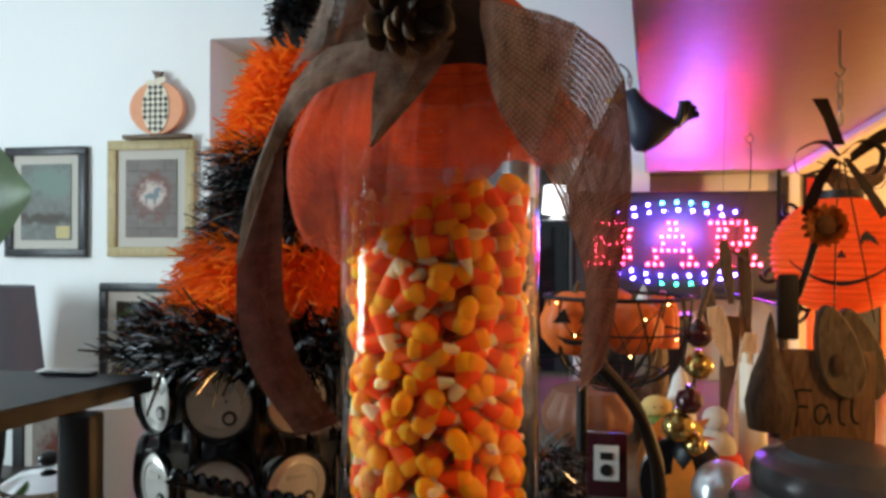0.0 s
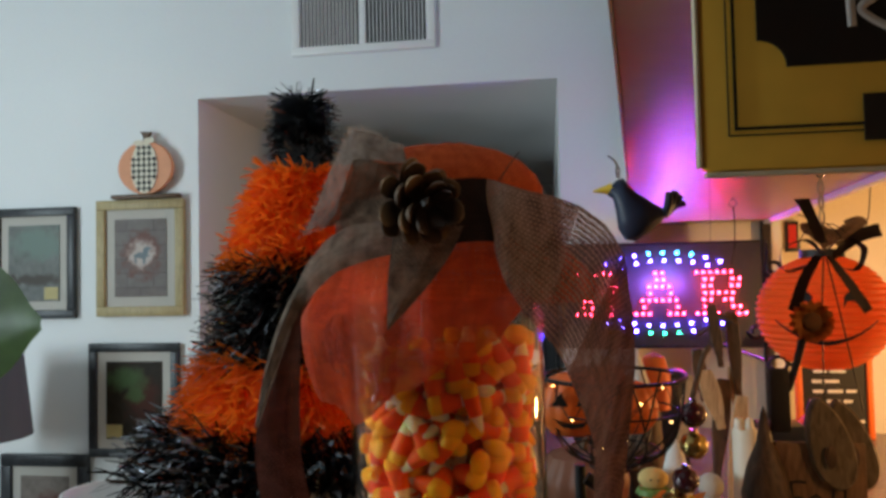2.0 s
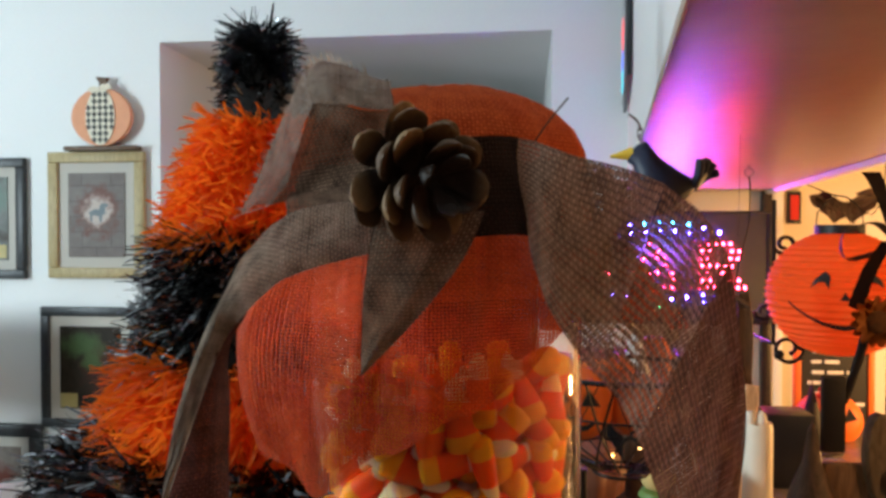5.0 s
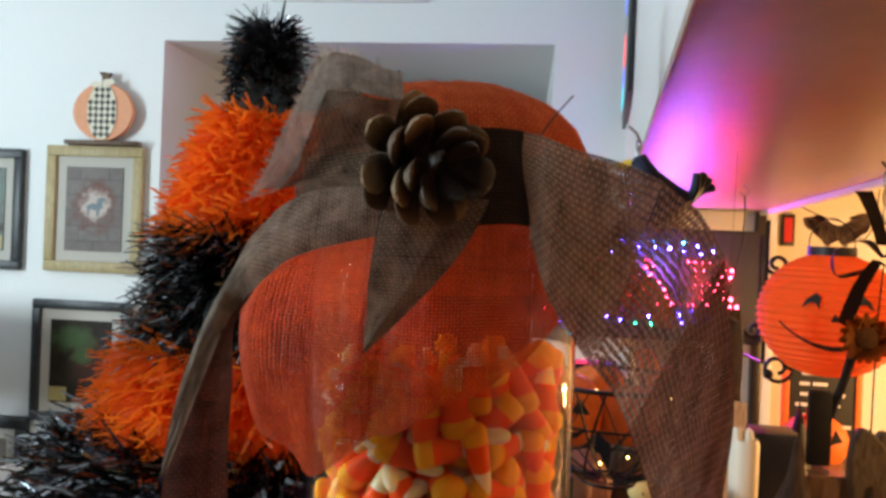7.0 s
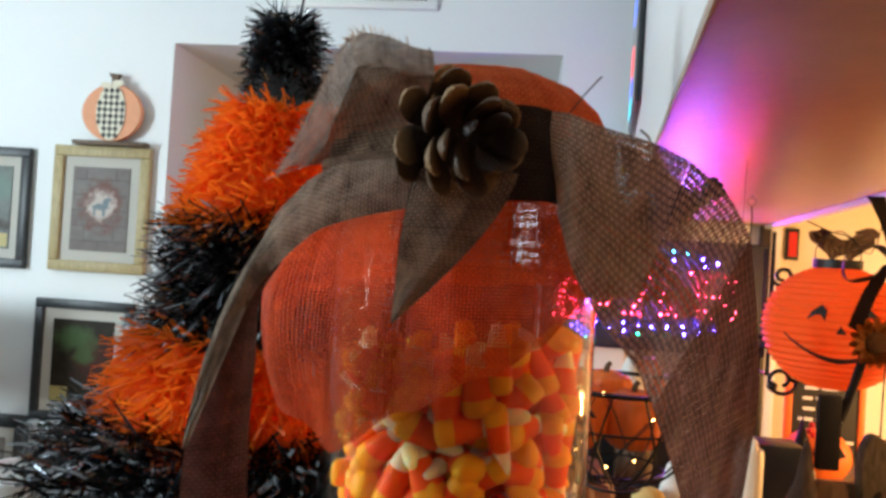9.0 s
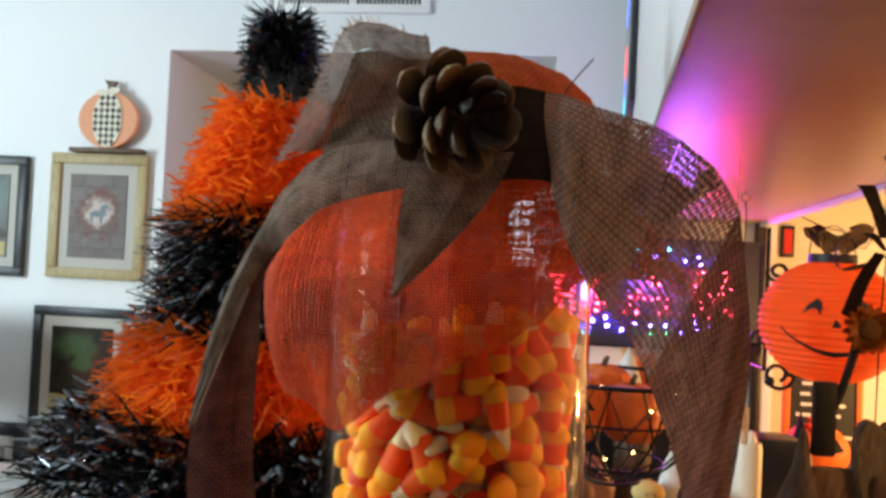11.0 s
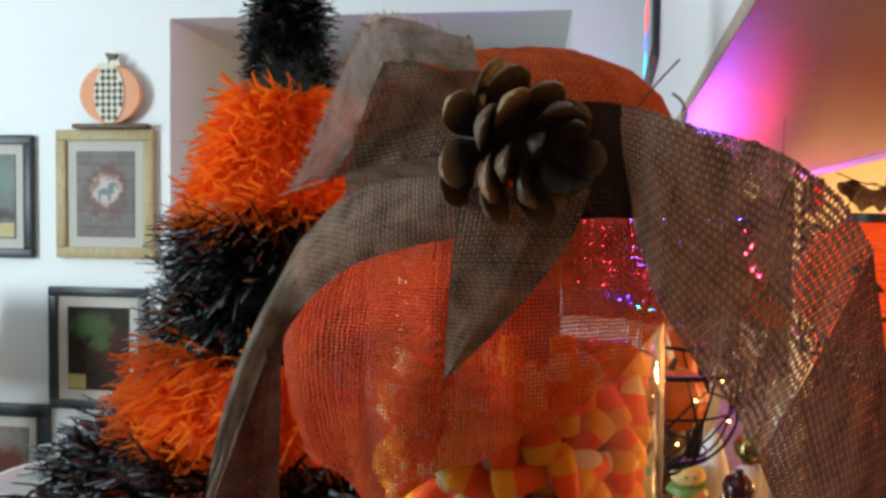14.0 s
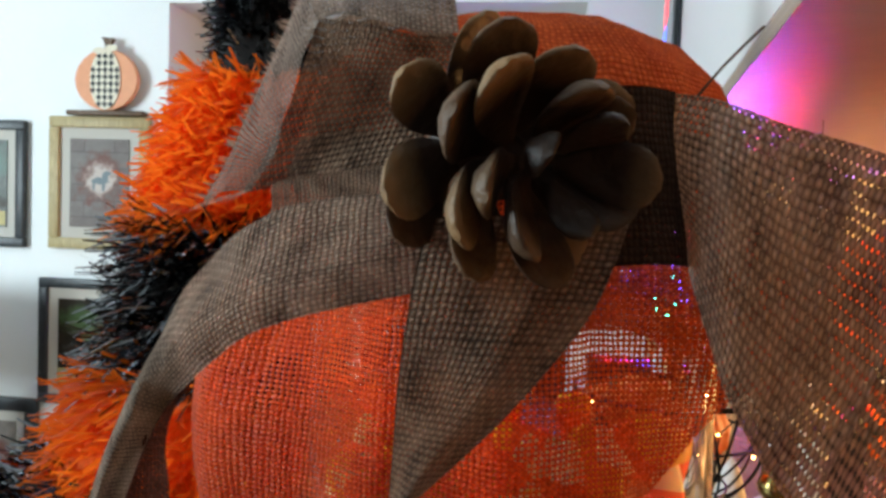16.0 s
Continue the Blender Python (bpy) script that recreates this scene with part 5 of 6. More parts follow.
# ---- hanging crow ornament ----
crow = bmesh.new()
body = [(-0.012, 0, 0.002, 0.004), (-0.009, 0, 0.004, 0.010), (0.0, 0, 0.003, 0.0145), (0.006, 0, -0.012, 0.0190), (0.011, 0, -0.028, 0.0255), (0.022, 0, -0.040, 0.0285), (0.034, 0, -0.045, 0.0260), (0.046, 0, -0.043, 0.0190), (0.057, 0, -0.040, 0.0105), (0.064, 0, -0.033, 0.0078)]
rows = []
for x, y, z, r in body:
    rows.append([crow.verts.new((x + 0.5 * r * math.sin(q), 0.8 * r * math.cos(q), z + r * math.sin(q))) for q in [2 * math.pi * k / 14 for k in range(14)]])
for a, b in zip(rows, rows[1:]):
    for k in range(14):
        crow.faces.new((a[k], a[(k + 1) % 14], b[(k + 1) % 14], b[k]))
crow.faces.new(rows[0][::-1])
crow.faces.new(rows[-1])
for dx, dy, dz in ((-0.012, -0.005, 0.005), (-0.003, 0.0, 0.006), (0.005, 0.004, 0.0), (0.010, 0.006, -0.010)):
    tube([(0.060, dy * 0.5, -0.036), (0.070 + dx * 0.4, dy, -0.024), (0.079 + dx, dy * 1.4, -0.010 + dz)], 0.0066, 8, 4, bm=crow, taper=0.7)
n_body = len(crow.faces)
beak = bmesh.new()
bmesh.ops.create_cone(beak, segments=12, radius1=0.0085, radius2=0.0012, depth=0.026)
crow = join(crow, beak, Matrix.Translation((-0.021, 0, 0.002)) @ pose(0, 0, 0, 0, -96, 0))
crow.faces.ensure_lookup_table()
for f in crow.faces[n_body:]:
    f.material_index = 1
crow_ob = part("crow_ornament", crow, (CROW, YELLOW))
crow_ob.matrix_world = pose(0.432, 1.36, 1.556, 0, 0, -4)
tagged(crow_ob, "glossy black crow ornament with a yellow beak, hung on a wire", "ornament")
ch = thing("hanging_chain", (0.431, 1.36, 1.60), "short steel chain under the cabinet edge", "chain")
part("hook", tube([(-0.012, 0, 0.006), (-0.004, 0, 0.0), (0.0, 0, -0.006), (0.002, 0, -0.014)], 0.0016, 6), STEEL, ch)
chain([(0.001, 0, -0.012), (0.002, 0, -0.030)], parent=ch)

# ---- mustard sign board hung from the cabinet ----
ys = thing("sign_board", (0.405, 0.670, 1.487), "mustard yellow wooden sign board with a black name panel", "sign")
part("board", box(0.0, 0.26, 0.0, 0.006, 0.0, 0.112, 0.0022), YELLOW_BOARD, ys)
part("edge", box(-0.0022, -0.0003, 0.0, 0.006, 0.002, 0.110, 0.0006), IVORY_EDGE, ys, "worn ivory painted edge")
part("edge", box(0.001, 0.259, 0.0, 0.006, -0.0024, -0.0003, 0.0006), IVORY_EDGE, ys)
for d, e, w in ((0.0110, 0.0155, 0.0006), (0.0138, 0.0182, 0.0013)):
    part("border_line", box(d, d + w, -0.0012, -0.0003, e, 0.108), INK, ys)
    part("border_line", box(d + w, 0.25, -0.0012, -0.0003, e, e + w), INK, ys)
part("name_panel", plate([(0.0245, 0.0585)] + [(0.0245 + 0.0125 * math.sin(q), 0.0460 + 0.0125 * math.cos(q)) for q in [math.pi / 2 * k / 8 for k in range(1, 9)]] + [(0.240, 0.0460), (0.240, 0.108), (0.0245, 0.108)], -0.0016, -0.0003), INK, ys, smooth=False)
part("name_panel", box(0.068, 0.240, -0.0022, -0.0013, 0.0110, 0.0318), INK, ys)
for stroke in ([(0.0610, 0.084), (0.0612, 0.072), (0.0617, 0.0590)], [(0.0605, 0.0835), (0.0690, 0.0855), (0.0755, 0.0800), (0.0720, 0.0725), (0.0655, 0.0670), (0.0700, 0.0620), (0.0770, 0.0575)], [(0.0855 + 0.0065 * math.sin(q), 0.0645 + 0.0075 * math.cos(q)) for q in [2 * math.pi * k / 12 for k in range(13)]]):
    bm = tube([(x + 0.003, 0, z + 0.003) for x, z in stroke], 0.0021, 8, 6, taper=0.9)
    bmesh.ops.transform(bm, matrix=Matrix.Translation((0, -0.0019, 0)) @ Matrix.Diagonal((1, 0.25, 1, 1)), verts=bm.verts)
    part("lettering", bm, CHALK, ys, "hand-painted white letters Ro")

# ---- hanging autumn ornament: bow, sunflower, carved leaves and a board ----
fall = thing("hanging_decoration", (0.676, 1.30, 1.598), "rustic brown autumn hanging with sunflower, wood leaves and lettered board", "decoration", m=pose(0.6475, 1.22, 1.577) @ Matrix.Diagonal((0.915, 0.915, 0.915, 1)))
part("hook", tube([(0, 0, 0.024), (0.0, 0, -0.016), (0.006, 0, -0.024), (0.0, 0, -0.032), (-0.006, 0, -0.026)], 0.0017, 6), STEEL, fall, "steel S hook")
chain([(0, 0, -0.036), (0.0, 0, -0.092)], 0.0055, 0.0014, fall)
LEATHER = shader("dark_leather", (0.035, 0.018, 0.012), 0.45, vary=0.2, grain=80, bump=0.3)


def strap(a, b, name="strap", mat=LEATHER, **kw):
    bm = cloth(a, b, across=4, **kw)
    bmesh.ops.solidify(bm, geom=bm.faces[:], thickness=0.0012)
    return part(name, bm, mat, fall)


strap([(-0.033, 0, -0.058), (-0.022, -0.004, -0.080), (-0.008, 0, -0.115)], [(-0.014, 0, -0.058), (-0.007, -0.004, -0.082), (0.006, 0, -0.115)])
for s in (-1, 1):
    strap([(0, -0.004, -0.128), (0.022 * s, -0.012, -0.110), (0.050 * s, -0.004, -0.122), (0.044 * s, 0.006, -0.150), (0.018 * s, 0.004, -0.146), (0, 0, -0.134)],
          [(0, 0.008, -0.128), (0.022 * s, 0.004, -0.112), (0.048 * s, 0.010, -0.124), (0.042 * s, 0.018, -0.148), (0.018 * s, 0.016, -0.142), (0, 0.010, -0.134)], "bow_loop")
    strap([(0.002 * s, -0.002, -0.132), (0.020 * s, -0.006, -0.165), (0.038 * s + 0.006, -0.004, -0.205)], [(0.010 * s, 0.004, -0.130), (0.030 * s, 0.0, -0.158), (0.050 * s + 0.006, 0.002, -0.198)], "bow_tail")
strap([(0.010, -0.004, -0.125), (0.040, -0.006, -0.100), (0.066, 0, -0.092)], [(0.012, 0.004, -0.138), (0.044, 0.002, -0.116), (0.072, 0.004, -0.108)], "bow_loop")
# sunflower
petal = mesh_of(leaf(0.020, 0.0042, 0.002), SUNFLOWER)
for ring, n, tilt in ((0, 15, 18), (1, 15, 34)):
    for k in range(n):
        p = new("petal", petal)
        p.parent = fall
        p.matrix_basis = pose(-0.022, -0.010 - 0.002 * ring, -0.213, 90, 0, 0) @ pose(0, 0, 0, 0, 0, k * 360 / n + 11 * ring) @ pose(0, 0.007, 0.001 * ring, tilt, 0, 0)
part("flower_centre", ball(0.0125, (-0.022, -0.015, -0.213), (1, 0.55, 1)), SEED, fall)
# stems, wires, dark tag
part("twig", tube([(-0.026, 0, -0.225), (-0.036, 0, -0.262), (-0.048, 0, -0.300)], 0.0052, 8, 5, taper=0.8), CHAR, fall)
part("tag", box(-0.071, -0.047, -0.006, 0.004, -0.352, -0.272, 0.003), CHAR, fall, "charred black wooden tag")
part("wire", tube([(0.0, 0, -0.135), (-0.004, 0, -0.20), (-0.006, 0, -0.315)], 0.0009, 5), IRON, fall)
part("wire", tube([(0.004, 0, -0.135), (0.020, 0, -0.22), (0.040, 0, -0.330)], 0.0009, 5), IRON, fall)
# two carved wooden leaves
for cx, cz, rot, w in ((-0.004, -0.365, -14, 0.026), (0.026, -0.368, -18, 0.024)):
    outline = []
    for k in range(30):
        q = 2 * math.pi * k / 30
        x, z = w * math.sin(q) * (1 - 0.22 * math.cos(q)), 0.058 * math.cos(q)
        outline.append((x, z))
    bm = plate(outline, -0.008, 0.006, bevel=0.003)
    bmesh.ops.transform(bm, matrix=Matrix.Translation((cx, -0.004 + 0.012 * (cx > 0), cz)) @ pose(0, 0, 0, 0, rot, 0), verts=bm.verts)
    lf = part("carved_leaf", bm, CARVED, fall, "carved olive wood leaf shape")
    bm = lathe([(0, -0.0002), (0.0085, 0.0), (0.0095, 0.002), (0.007, 0.003), (0.0, 0.0015)], 20)
    bmesh.ops.transform(bm, matrix=Matrix.Translation((cx - 0.002, -0.0135 + 0.012 * (cx > 0), cz - 0.014)) @ pose(0, 0, 0, 90, 0, 0) @ Matrix.Diagonal((0.8, 1.5, 1, 1)), verts=bm.verts)
    part("boss", bm, BROWN_WOOD, lf)
# pointed dark gourd piece and the lettered board
part("gourd", lathe([(0, -0.466), (0.026, -0.462), (0.030, -0.43), (0.022, -0.395), (0.010, -0.365), (0.004, -0.330), (0.0, -0.318)], 20, m=pose(-0.079, 0.0, 0)), BROWN_WOOD, fall, "dark brown pointed wooden gourd")
board = part("board", box(-0.067, 0.041, -0.002, 0.008, -0.480, -0.364, 0.004), WARM_WOOD, fall, "warm brown lettered board")
for stroke in ([(-0.050, -0.414), (-0.049, -0.435), (-0.050, -0.458)], [(-0.052, -0.415), (-0.042, -0.413), (-0.032, -0.414)], [(-0.049, -0.434), (-0.042, -0.433), (-0.036, -0.434)],
               [(-0.014, -0.436), (-0.020, -0.430), (-0.028, -0.436), (-0.027, -0.450), (-0.019, -0.452), (-0.013, -0.440), (-0.011, -0.453)], [(0.001, -0.418), (-0.001, -0.436), (0.000, -0.450), (0.006, -0.454)], [(0.014, -0.416), (0.013, -0.436), (0.015, -0.448), (0.021, -0.452)]):
    bm = tube([(x, 0, z) for x, z in stroke], 0.0018, 8, 5)
    bmesh.ops.transform(bm, matrix=Matrix.Translation((0, -0.0022, 0)) @ Matrix.Diagonal((1, 0.3, 1, 1)), verts=bm.verts)
    part("lettering", bm, CHAR, board, "burnt letters spelling Fall")
part("wire", tube([(-0.006, 0, -0.31), (-0.02, 0.002, -0.36), (-0.03, 0.004, -0.412)], 0.0009, 5), IRON, fall)

# ---- wooden wind chime and glass drops ----
chime = thing("wind_chime", (0.565, 1.45, 1.598), "hanging wind chime of tan wood slats and glass drops", "wind chime")
part("cord", tube([(0.02, 0.05, 0), (0.012, 0.03, -0.15), (0.0, 0, -0.27)], 0.0003, 5), IRON, chime)
part("spreader", tube([(-0.030, -0.02, -0.34), (-0.012, -0.01, -0.285), (0.0, 0, -0.268)], 0.004, 8), BROWN_WOOD, chime)


def slat(x0, z0, x1, z1, w, parent, mat):
    bm = bmesh.new()
    d = Vector((x1 - x0, 0, z1 - z0))
    n = Vector((-d.z, 0, d.x)).normalized()
    line = []
    for k in range(9):
        s = k / 8
        line.append((Vector((x0, 0, z0)) + d * s, w * (0.45 + 0.55 * math.sin(math.pi * min(1, 0.15 + s * 0.95)))))
    outl = [(p + n * q) for p, q in line] + [(p - n * q) for p, q in reversed(line)]
    return part("slat", plate([(p.x, p.z) for p in outl], -0.004, 0.004, bevel=0.001), mat, parent)


for x0, z0, x1, z1, w, mat, dy in ((0.653, 1.375, 0.669, 1.250, 0.012, BROWN_WOOD, 0.0), (0.693, 1.360, 0.7035, 1.190, 0.013, BROWN_WOOD, 0.010), (0.634, 1.245, 0.664, 1.130, 0.018, TAN_WOOD, -0.010), (0.703, 1.195, 0.676, 0.965, 0.016, TAN_WOOD, -0.012), (0.608, 1.235, 0.574, 1.010, 0.010, TAN_WOOD, 0.0), (0.676, 1.225, 0.656, 1.030, 0.017, BROWN_WOOD, 0.012), (0.6256, 1.285, 0.637, 1.180, 0.013, BROWN_WOOD, 0.014), (0.694, 1.25, 0.706, 1.14, 0.012, TAN_WOOD, 0.02)):
    slat(x0 - 0.565, z0 - 1.598, x1 - 0.565, z1 - 1.598, w, chime, mat).matrix_basis = pose(0, 0.40 + dy, 0)
part("cord", tube([(0.157, 0.48, -0.112), (0.13, 0.44, -0.18), (0.105, 0.40, -0.245)], 0.001, 5), IRON, chime)
part("spreader", tube([(0.06, 0.40, -0.285), (0.09, 0.40, -0.262), (0.105, 0.40, -0.245), (0.135, 0.40, -0.262)], 0.004, 8), BROWN_WOOD, chime)
for x, z, r, mat in ((-0.030, -0.363, 0.0195, PLUM), (-0.030, -0.407, 0.020, GOLD), (-0.043, -0.457, 0.0195, PLUM), (-0.058, -0.494, 0.023, GOLD), (-0.034, -0.52, 0.016, GOLD)):
    part("glass_drop", lathe([(0, -r), (0.55 * r, -0.86 * r), (0.95 * r, -0.35 * r), (r, 0.1 * r), (0.78 * r, 0.62 * r), (0.32 * r, 0.86 * r), (0.26 * r, 1.12 * r), (0, 1.15 * r)], 24, m=pose(x, -0.02, z)), mat, chime)

# ---- wire basket of lit pumpkins on a pole ----
bk = thing("wire_basket", (0.425, 1.47, BAR), "black wire basket on a pole with twig rim", "basket")
part("pole", tube([(-0.052, 0, 0.0), (-0.052, 0, 0.2)], 0.0085, 12, 1), IRON, bk)
part("foot", lathe([(0, 0), (0.07, 0), (0.07, 0.008), (0.012, 0.014), (0, 0.014)], 32, m=pose(-0.052, 0, 0)), IRON, bk)
for z, r, wd in ((0.335, 0.108, 0.0032), (0.285, 0.098, 0.0016), (0.225, 0.066, 0.0016), (0.200, 0.036, 0.0022)):
    part("hoop", tube([(r * math.cos(q), r * math.sin(q), z) for q in [2 * math.pi * k / 32 for k in range(33)]], wd, 6, 1), IRON, bk)
for k in range(18):
    q = 2 * math.pi * k / 18
    q2 = q + 0.35 * (-1) ** k
    part("rib", tube([(0.108 * math.cos(q), 0.108 * math.sin(q), 0.335), (0.102 * math.cos((q + q2) / 2), 0.102 * math.sin((q + q2) / 2), 0.27), (0.070 * math.cos(q2), 0.070 * math.sin(q2), 0.222), (0.012 * math.cos(q2), 0.012 * math.sin(q2), 0.198)], 0.0016, 5, 4), IRON, bk)


def pumpkin(name, place, r, squash, mat, label, lobes=9, group="pumpkins in the basket"):
    t = thing(name, place, label, "pumpkin", group)
    part("body", lathe([(0.05 * r, squash * r * 0.82), (0.35 * r, squash * r * 0.95), (0.75 * r, squash * r * 0.75), (r, squash * r * 0.15), (0.95 * r, -squash * r * 0.4), (0.6 * r, -squash * r * 0.85), (0.15 * r, -squash * r * 0.95), (0, -squash * r * 0.93)], 54, wave=lambda a, z: 1 - 0.075 * abs(math.cos(lobes * a / 2)) ** 6), mat, t)
    part("stem", tube([(0, 0, squash * r * 0.8), (0.02 * r, 0, squash * r * 1.05), (0.12 * r, 0, squash * r * 1.25)], 0.10 * r, 8, 4, taper=0.7), BROWN_WOOD, t)
    return t


p1 = pumpkin("lit_pumpkin", (0.362, 1.45, 1.245), 0.052, 0.95, PUMPKIN, "orange jack-o'-lantern pumpkin with black face in the basket")
p2 = pumpkin("lit_pumpkin", (0.447, 1.47, 1.238), 0.046, 0.9, PUMPKIN, "orange plastic pumpkin in the wire basket")
p3 = pumpkin("lit_pumpkin", (0.415, 1.52, 1.255), 0.046, 0.9, PUMPKIN, "orange plastic pumpkin in the wire basket")
for x, z, pts in ((-0.018, 0.012, [(-0.014, -0.006), (0.012, -0.006), (0.002, 0.014)]), (0.018, 0.012, [(-0.012, -0.006), (0.012, -0.006), (-0.002, 0.014)]), (0.0, -0.018, [(-0.028, 0.006), (-0.014, -0.006), (0.0, -0.008), (0.014, -0.006), (0.028, 0.006), (0.012, 0.0), (0.0, -0.001), (-0.012, 0.0)])):
    part("face_cutout", plate([(x + a, z + b) for a, b in pts], -0.0525, -0.049), INK, p1, smooth=False)
lights = thing("fairy_lights", (0.425, 1.47, 1.24), "string of tiny warm fairy lights in the basket", "lights")
bulb_mesh = mesh_of(ball(0.0015, seg=8, rings=6), BULB)
lp_pts = [(-0.090, -0.055, 0.038), (-0.064, -0.090, -0.005), (-0.030, -0.100, 0.047), (0.010, -0.105, -0.030), (0.030, -0.102, 0.020), (-0.020, -0.085, -0.045), (0.062, -0.085, 0.04), (0.075, -0.07, -0.01)]
for q in lp_pts:
    b = new("bulb", bulb_mesh)
    b.parent, b.location = lights, q
part("cord", tube(lp_pts, 0.0008, 5, 5), IRON, lights)
peach = pumpkin("ceramic_pumpkin", (0.394, 1.88, BAR + 0.066), 0.095, 0.72, PEACH, "brown-peach ribbed ceramic pumpkin on the bar", 13, "")

# curved iron arm near the jar
arm = thing("iron_stand", (0.372, 0.95, BAR), "curved black wrought iron stand arm", "stand")
part("arm", tube([(-0.012, 0.0, 0.322), (0.003, 0, 0.311), (0.029, 0, 0.281), (0.043, 0, 0.248), (0.049, 0, 0.212), (0.050, 0, 0.10), (0.050, 0, 0.01)], 0.0055, 10, 6), IRON, arm)
part("foot", lathe([(0, 0), (0.03, 0), (0.03, 0.006), (0.007, 0.012), (0, 0.012)], 24, m=pose(0.05, 0, 0)), IRON, arm)

# ---- black canister ----
can = thing("canister", (0.610, 1.10, BAR), "dark charcoal canister with a stepped lid", "canister")
part("body", lathe([(0, 0), (0.085, 0), (0.092, 0.01), (0.094, 0.140), (0, 0.140)], 56), CHARCOAL, can)
part("lid", lathe([(0.097, 0.140), (0.102, 0.143), (0.103, 0.158), (0.099, 0.166), (0.084, 0.170), (0.080, 0.175), (0.083, 0.180), (0.083, 0.192), (0.078, 0.201), (0.062, 0.206), (0.056, 0.209), (0.052, 0.214), (0.030, 0.215), (0, 0.214)], 64), CHARCOAL, can, "stepped black lid")

# ---- small ornaments at the back of the bar ----
fig = thing("snow_figurine", (0.615, 1.72, BAR), "white round felt figurine with a red base", "figurine")
part("body", ball(0.036, (0, 0, 0.046), (1, 1, 1.15)), MAT_GREY, fig)
part("head", ball(0.023, (0, 0, 0.102)), MAT_GREY, fig)
part("base", lathe([(0, 0), (0.045, 0), (0.047, 0.03), (0.040, 0.045), (0, 0.045)], 28), RED, fig)
FELT_YELLOW = shader("pale_yellow_felt", (0.72, 0.52, 0.20), 0.9, vary=0.12, grain=240, bump=0.4)
fig2 = thing("cream_figurine", (0.498, 1.60, BAR), "pale yellow felt-headed figurine with a green collar", "figurine")
part("body", lathe([(0, 0), (0.030, 0), (0.032, 0.06), (0.022, 0.10), (0.018, 0.115), (0, 0.12)], 24), AUTUMN, fig2)
part("head", ball(0.022, (0, 0, 0.146), (1.15, 0.9, 0.82)), FELT_YELLOW, fig2, "pale yellow felt head")
part("collar", lathe([(0.018, 0.118), (0.030, 0.122), (0.026, 0.130), (0.016, 0.132)], 20), LEAF, fig2)
for s in (-1, 1):
    part("eye", ball(0.0016, (0.006 * s, -0.0200, 0.148), seg=8, rings=6), INK, fig2)
fig3 = thing("white_gnome", (0.540, 1.63, BAR), "white felt gnome figurine on the bar", "figurine")
part("body", lathe([(0, 0), (0.026, 0), (0.030, 0.05), (0.025, 0.14), (0.012, 0.19), (0, 0.21)], 24), CHALK, fig3)
fig4 = thing("gnome_figurine", (0.530, 1.95, BAR), "small gnome figurine with an orange hat", "figurine")
part("body", lathe([(0, 0), (0.035, 0), (0.038, 0.10), (0.03, 0.25), (0, 0.27)], 24), BROWN_WOOD, fig4)
part("beard", lathe([(0, 0.18), (0.030, 0.21), (0.028, 0.26), (0.012, 0.31), (0, 0.335)], 20, m=pose(-0.02, -0.03, 0)), CHALK, fig4)
part("hat", lathe([(0.034, 0.20), (0.034, 0.27), (0.022, 0.31), (0, 0.32)], 20, m=pose(0.022, 0, 0)), PUMPKIN, fig4)
floral = thing("leaf_arrangement", (0.520, 1.52, BAR), "small bunch of orange silk autumn leaves", "floral")
part("vase", lathe([(0, 0), (0.03, 0), (0.038, 0.03), (0.028, 0.055), (0, 0.055)], 24), GOLD, floral)
lm = [mesh_of(leaf(0.042, 0.013, 0.006), AUTUMN), mesh_of(leaf(0.036, 0.012, 0.006), YELLOW), mesh_of(leaf(0.038, 0.012, 0.006), RED)]
rng = random.Random(8)
for k in range(46):
    o = new("silk_leaf", lm[k % 3 if k % 5 else 0])
    o.parent = floral
    o.matrix_basis = pose(rng.uniform(-0.03, 0.03), rng.uniform(-0.02, 0.02), rng.uniform(0.05, 0.12), rng.uniform(-20, 70), 0, rng.uniform(0, 360))
pf = thing("small_picture", (0.415, 1.58, BAR), "small dark red block picture with a white card", "picture")
part("block", box(-0.034, 0.034, -0.01, 0.01, 0.0, 0.105, 0.003), PLUM, pf)
part("card", box(-0.020, 0.020, -0.0125, -0.0105, 0.028, 0.085), CHALK, pf)
part("card_mark", box(-0.010, 0.010, -0.0140, -0.0126, 0.062, 0.074), INK, pf)
part("card_mark", lathe([(0, 0), (0.010, 0), (0.010, 0.0015), (0, 0.0015)], 20, m=pose(0, -0.0126, 0.045, 90, 0, 0)), INK, pf)
disco = thing("party_light", (0.555, 1.36, BAR), "mirrored party light ball on a black base", "lamp")
part("base", lathe([(0, 0), (0.035, 0), (0.035, 0.02), (0.02, 0.05), (0, 0.05)], 24), BLACK, disco)
part("dome", ball(0.042, (0, 0, 0.085), seg=24, rings=14), SILVER, disco, "faceted silver dome")
dish2 = thing("leaf_plate", (0.516, 1.445, BAR), "black oval plate with a painted orange leaf", "plate")
part("plate", plate(ellipse(0, 0.070, 0.062, 0.068), -0.004, 0.004, bevel=0.002), BLACK_GLOSS, dish2)
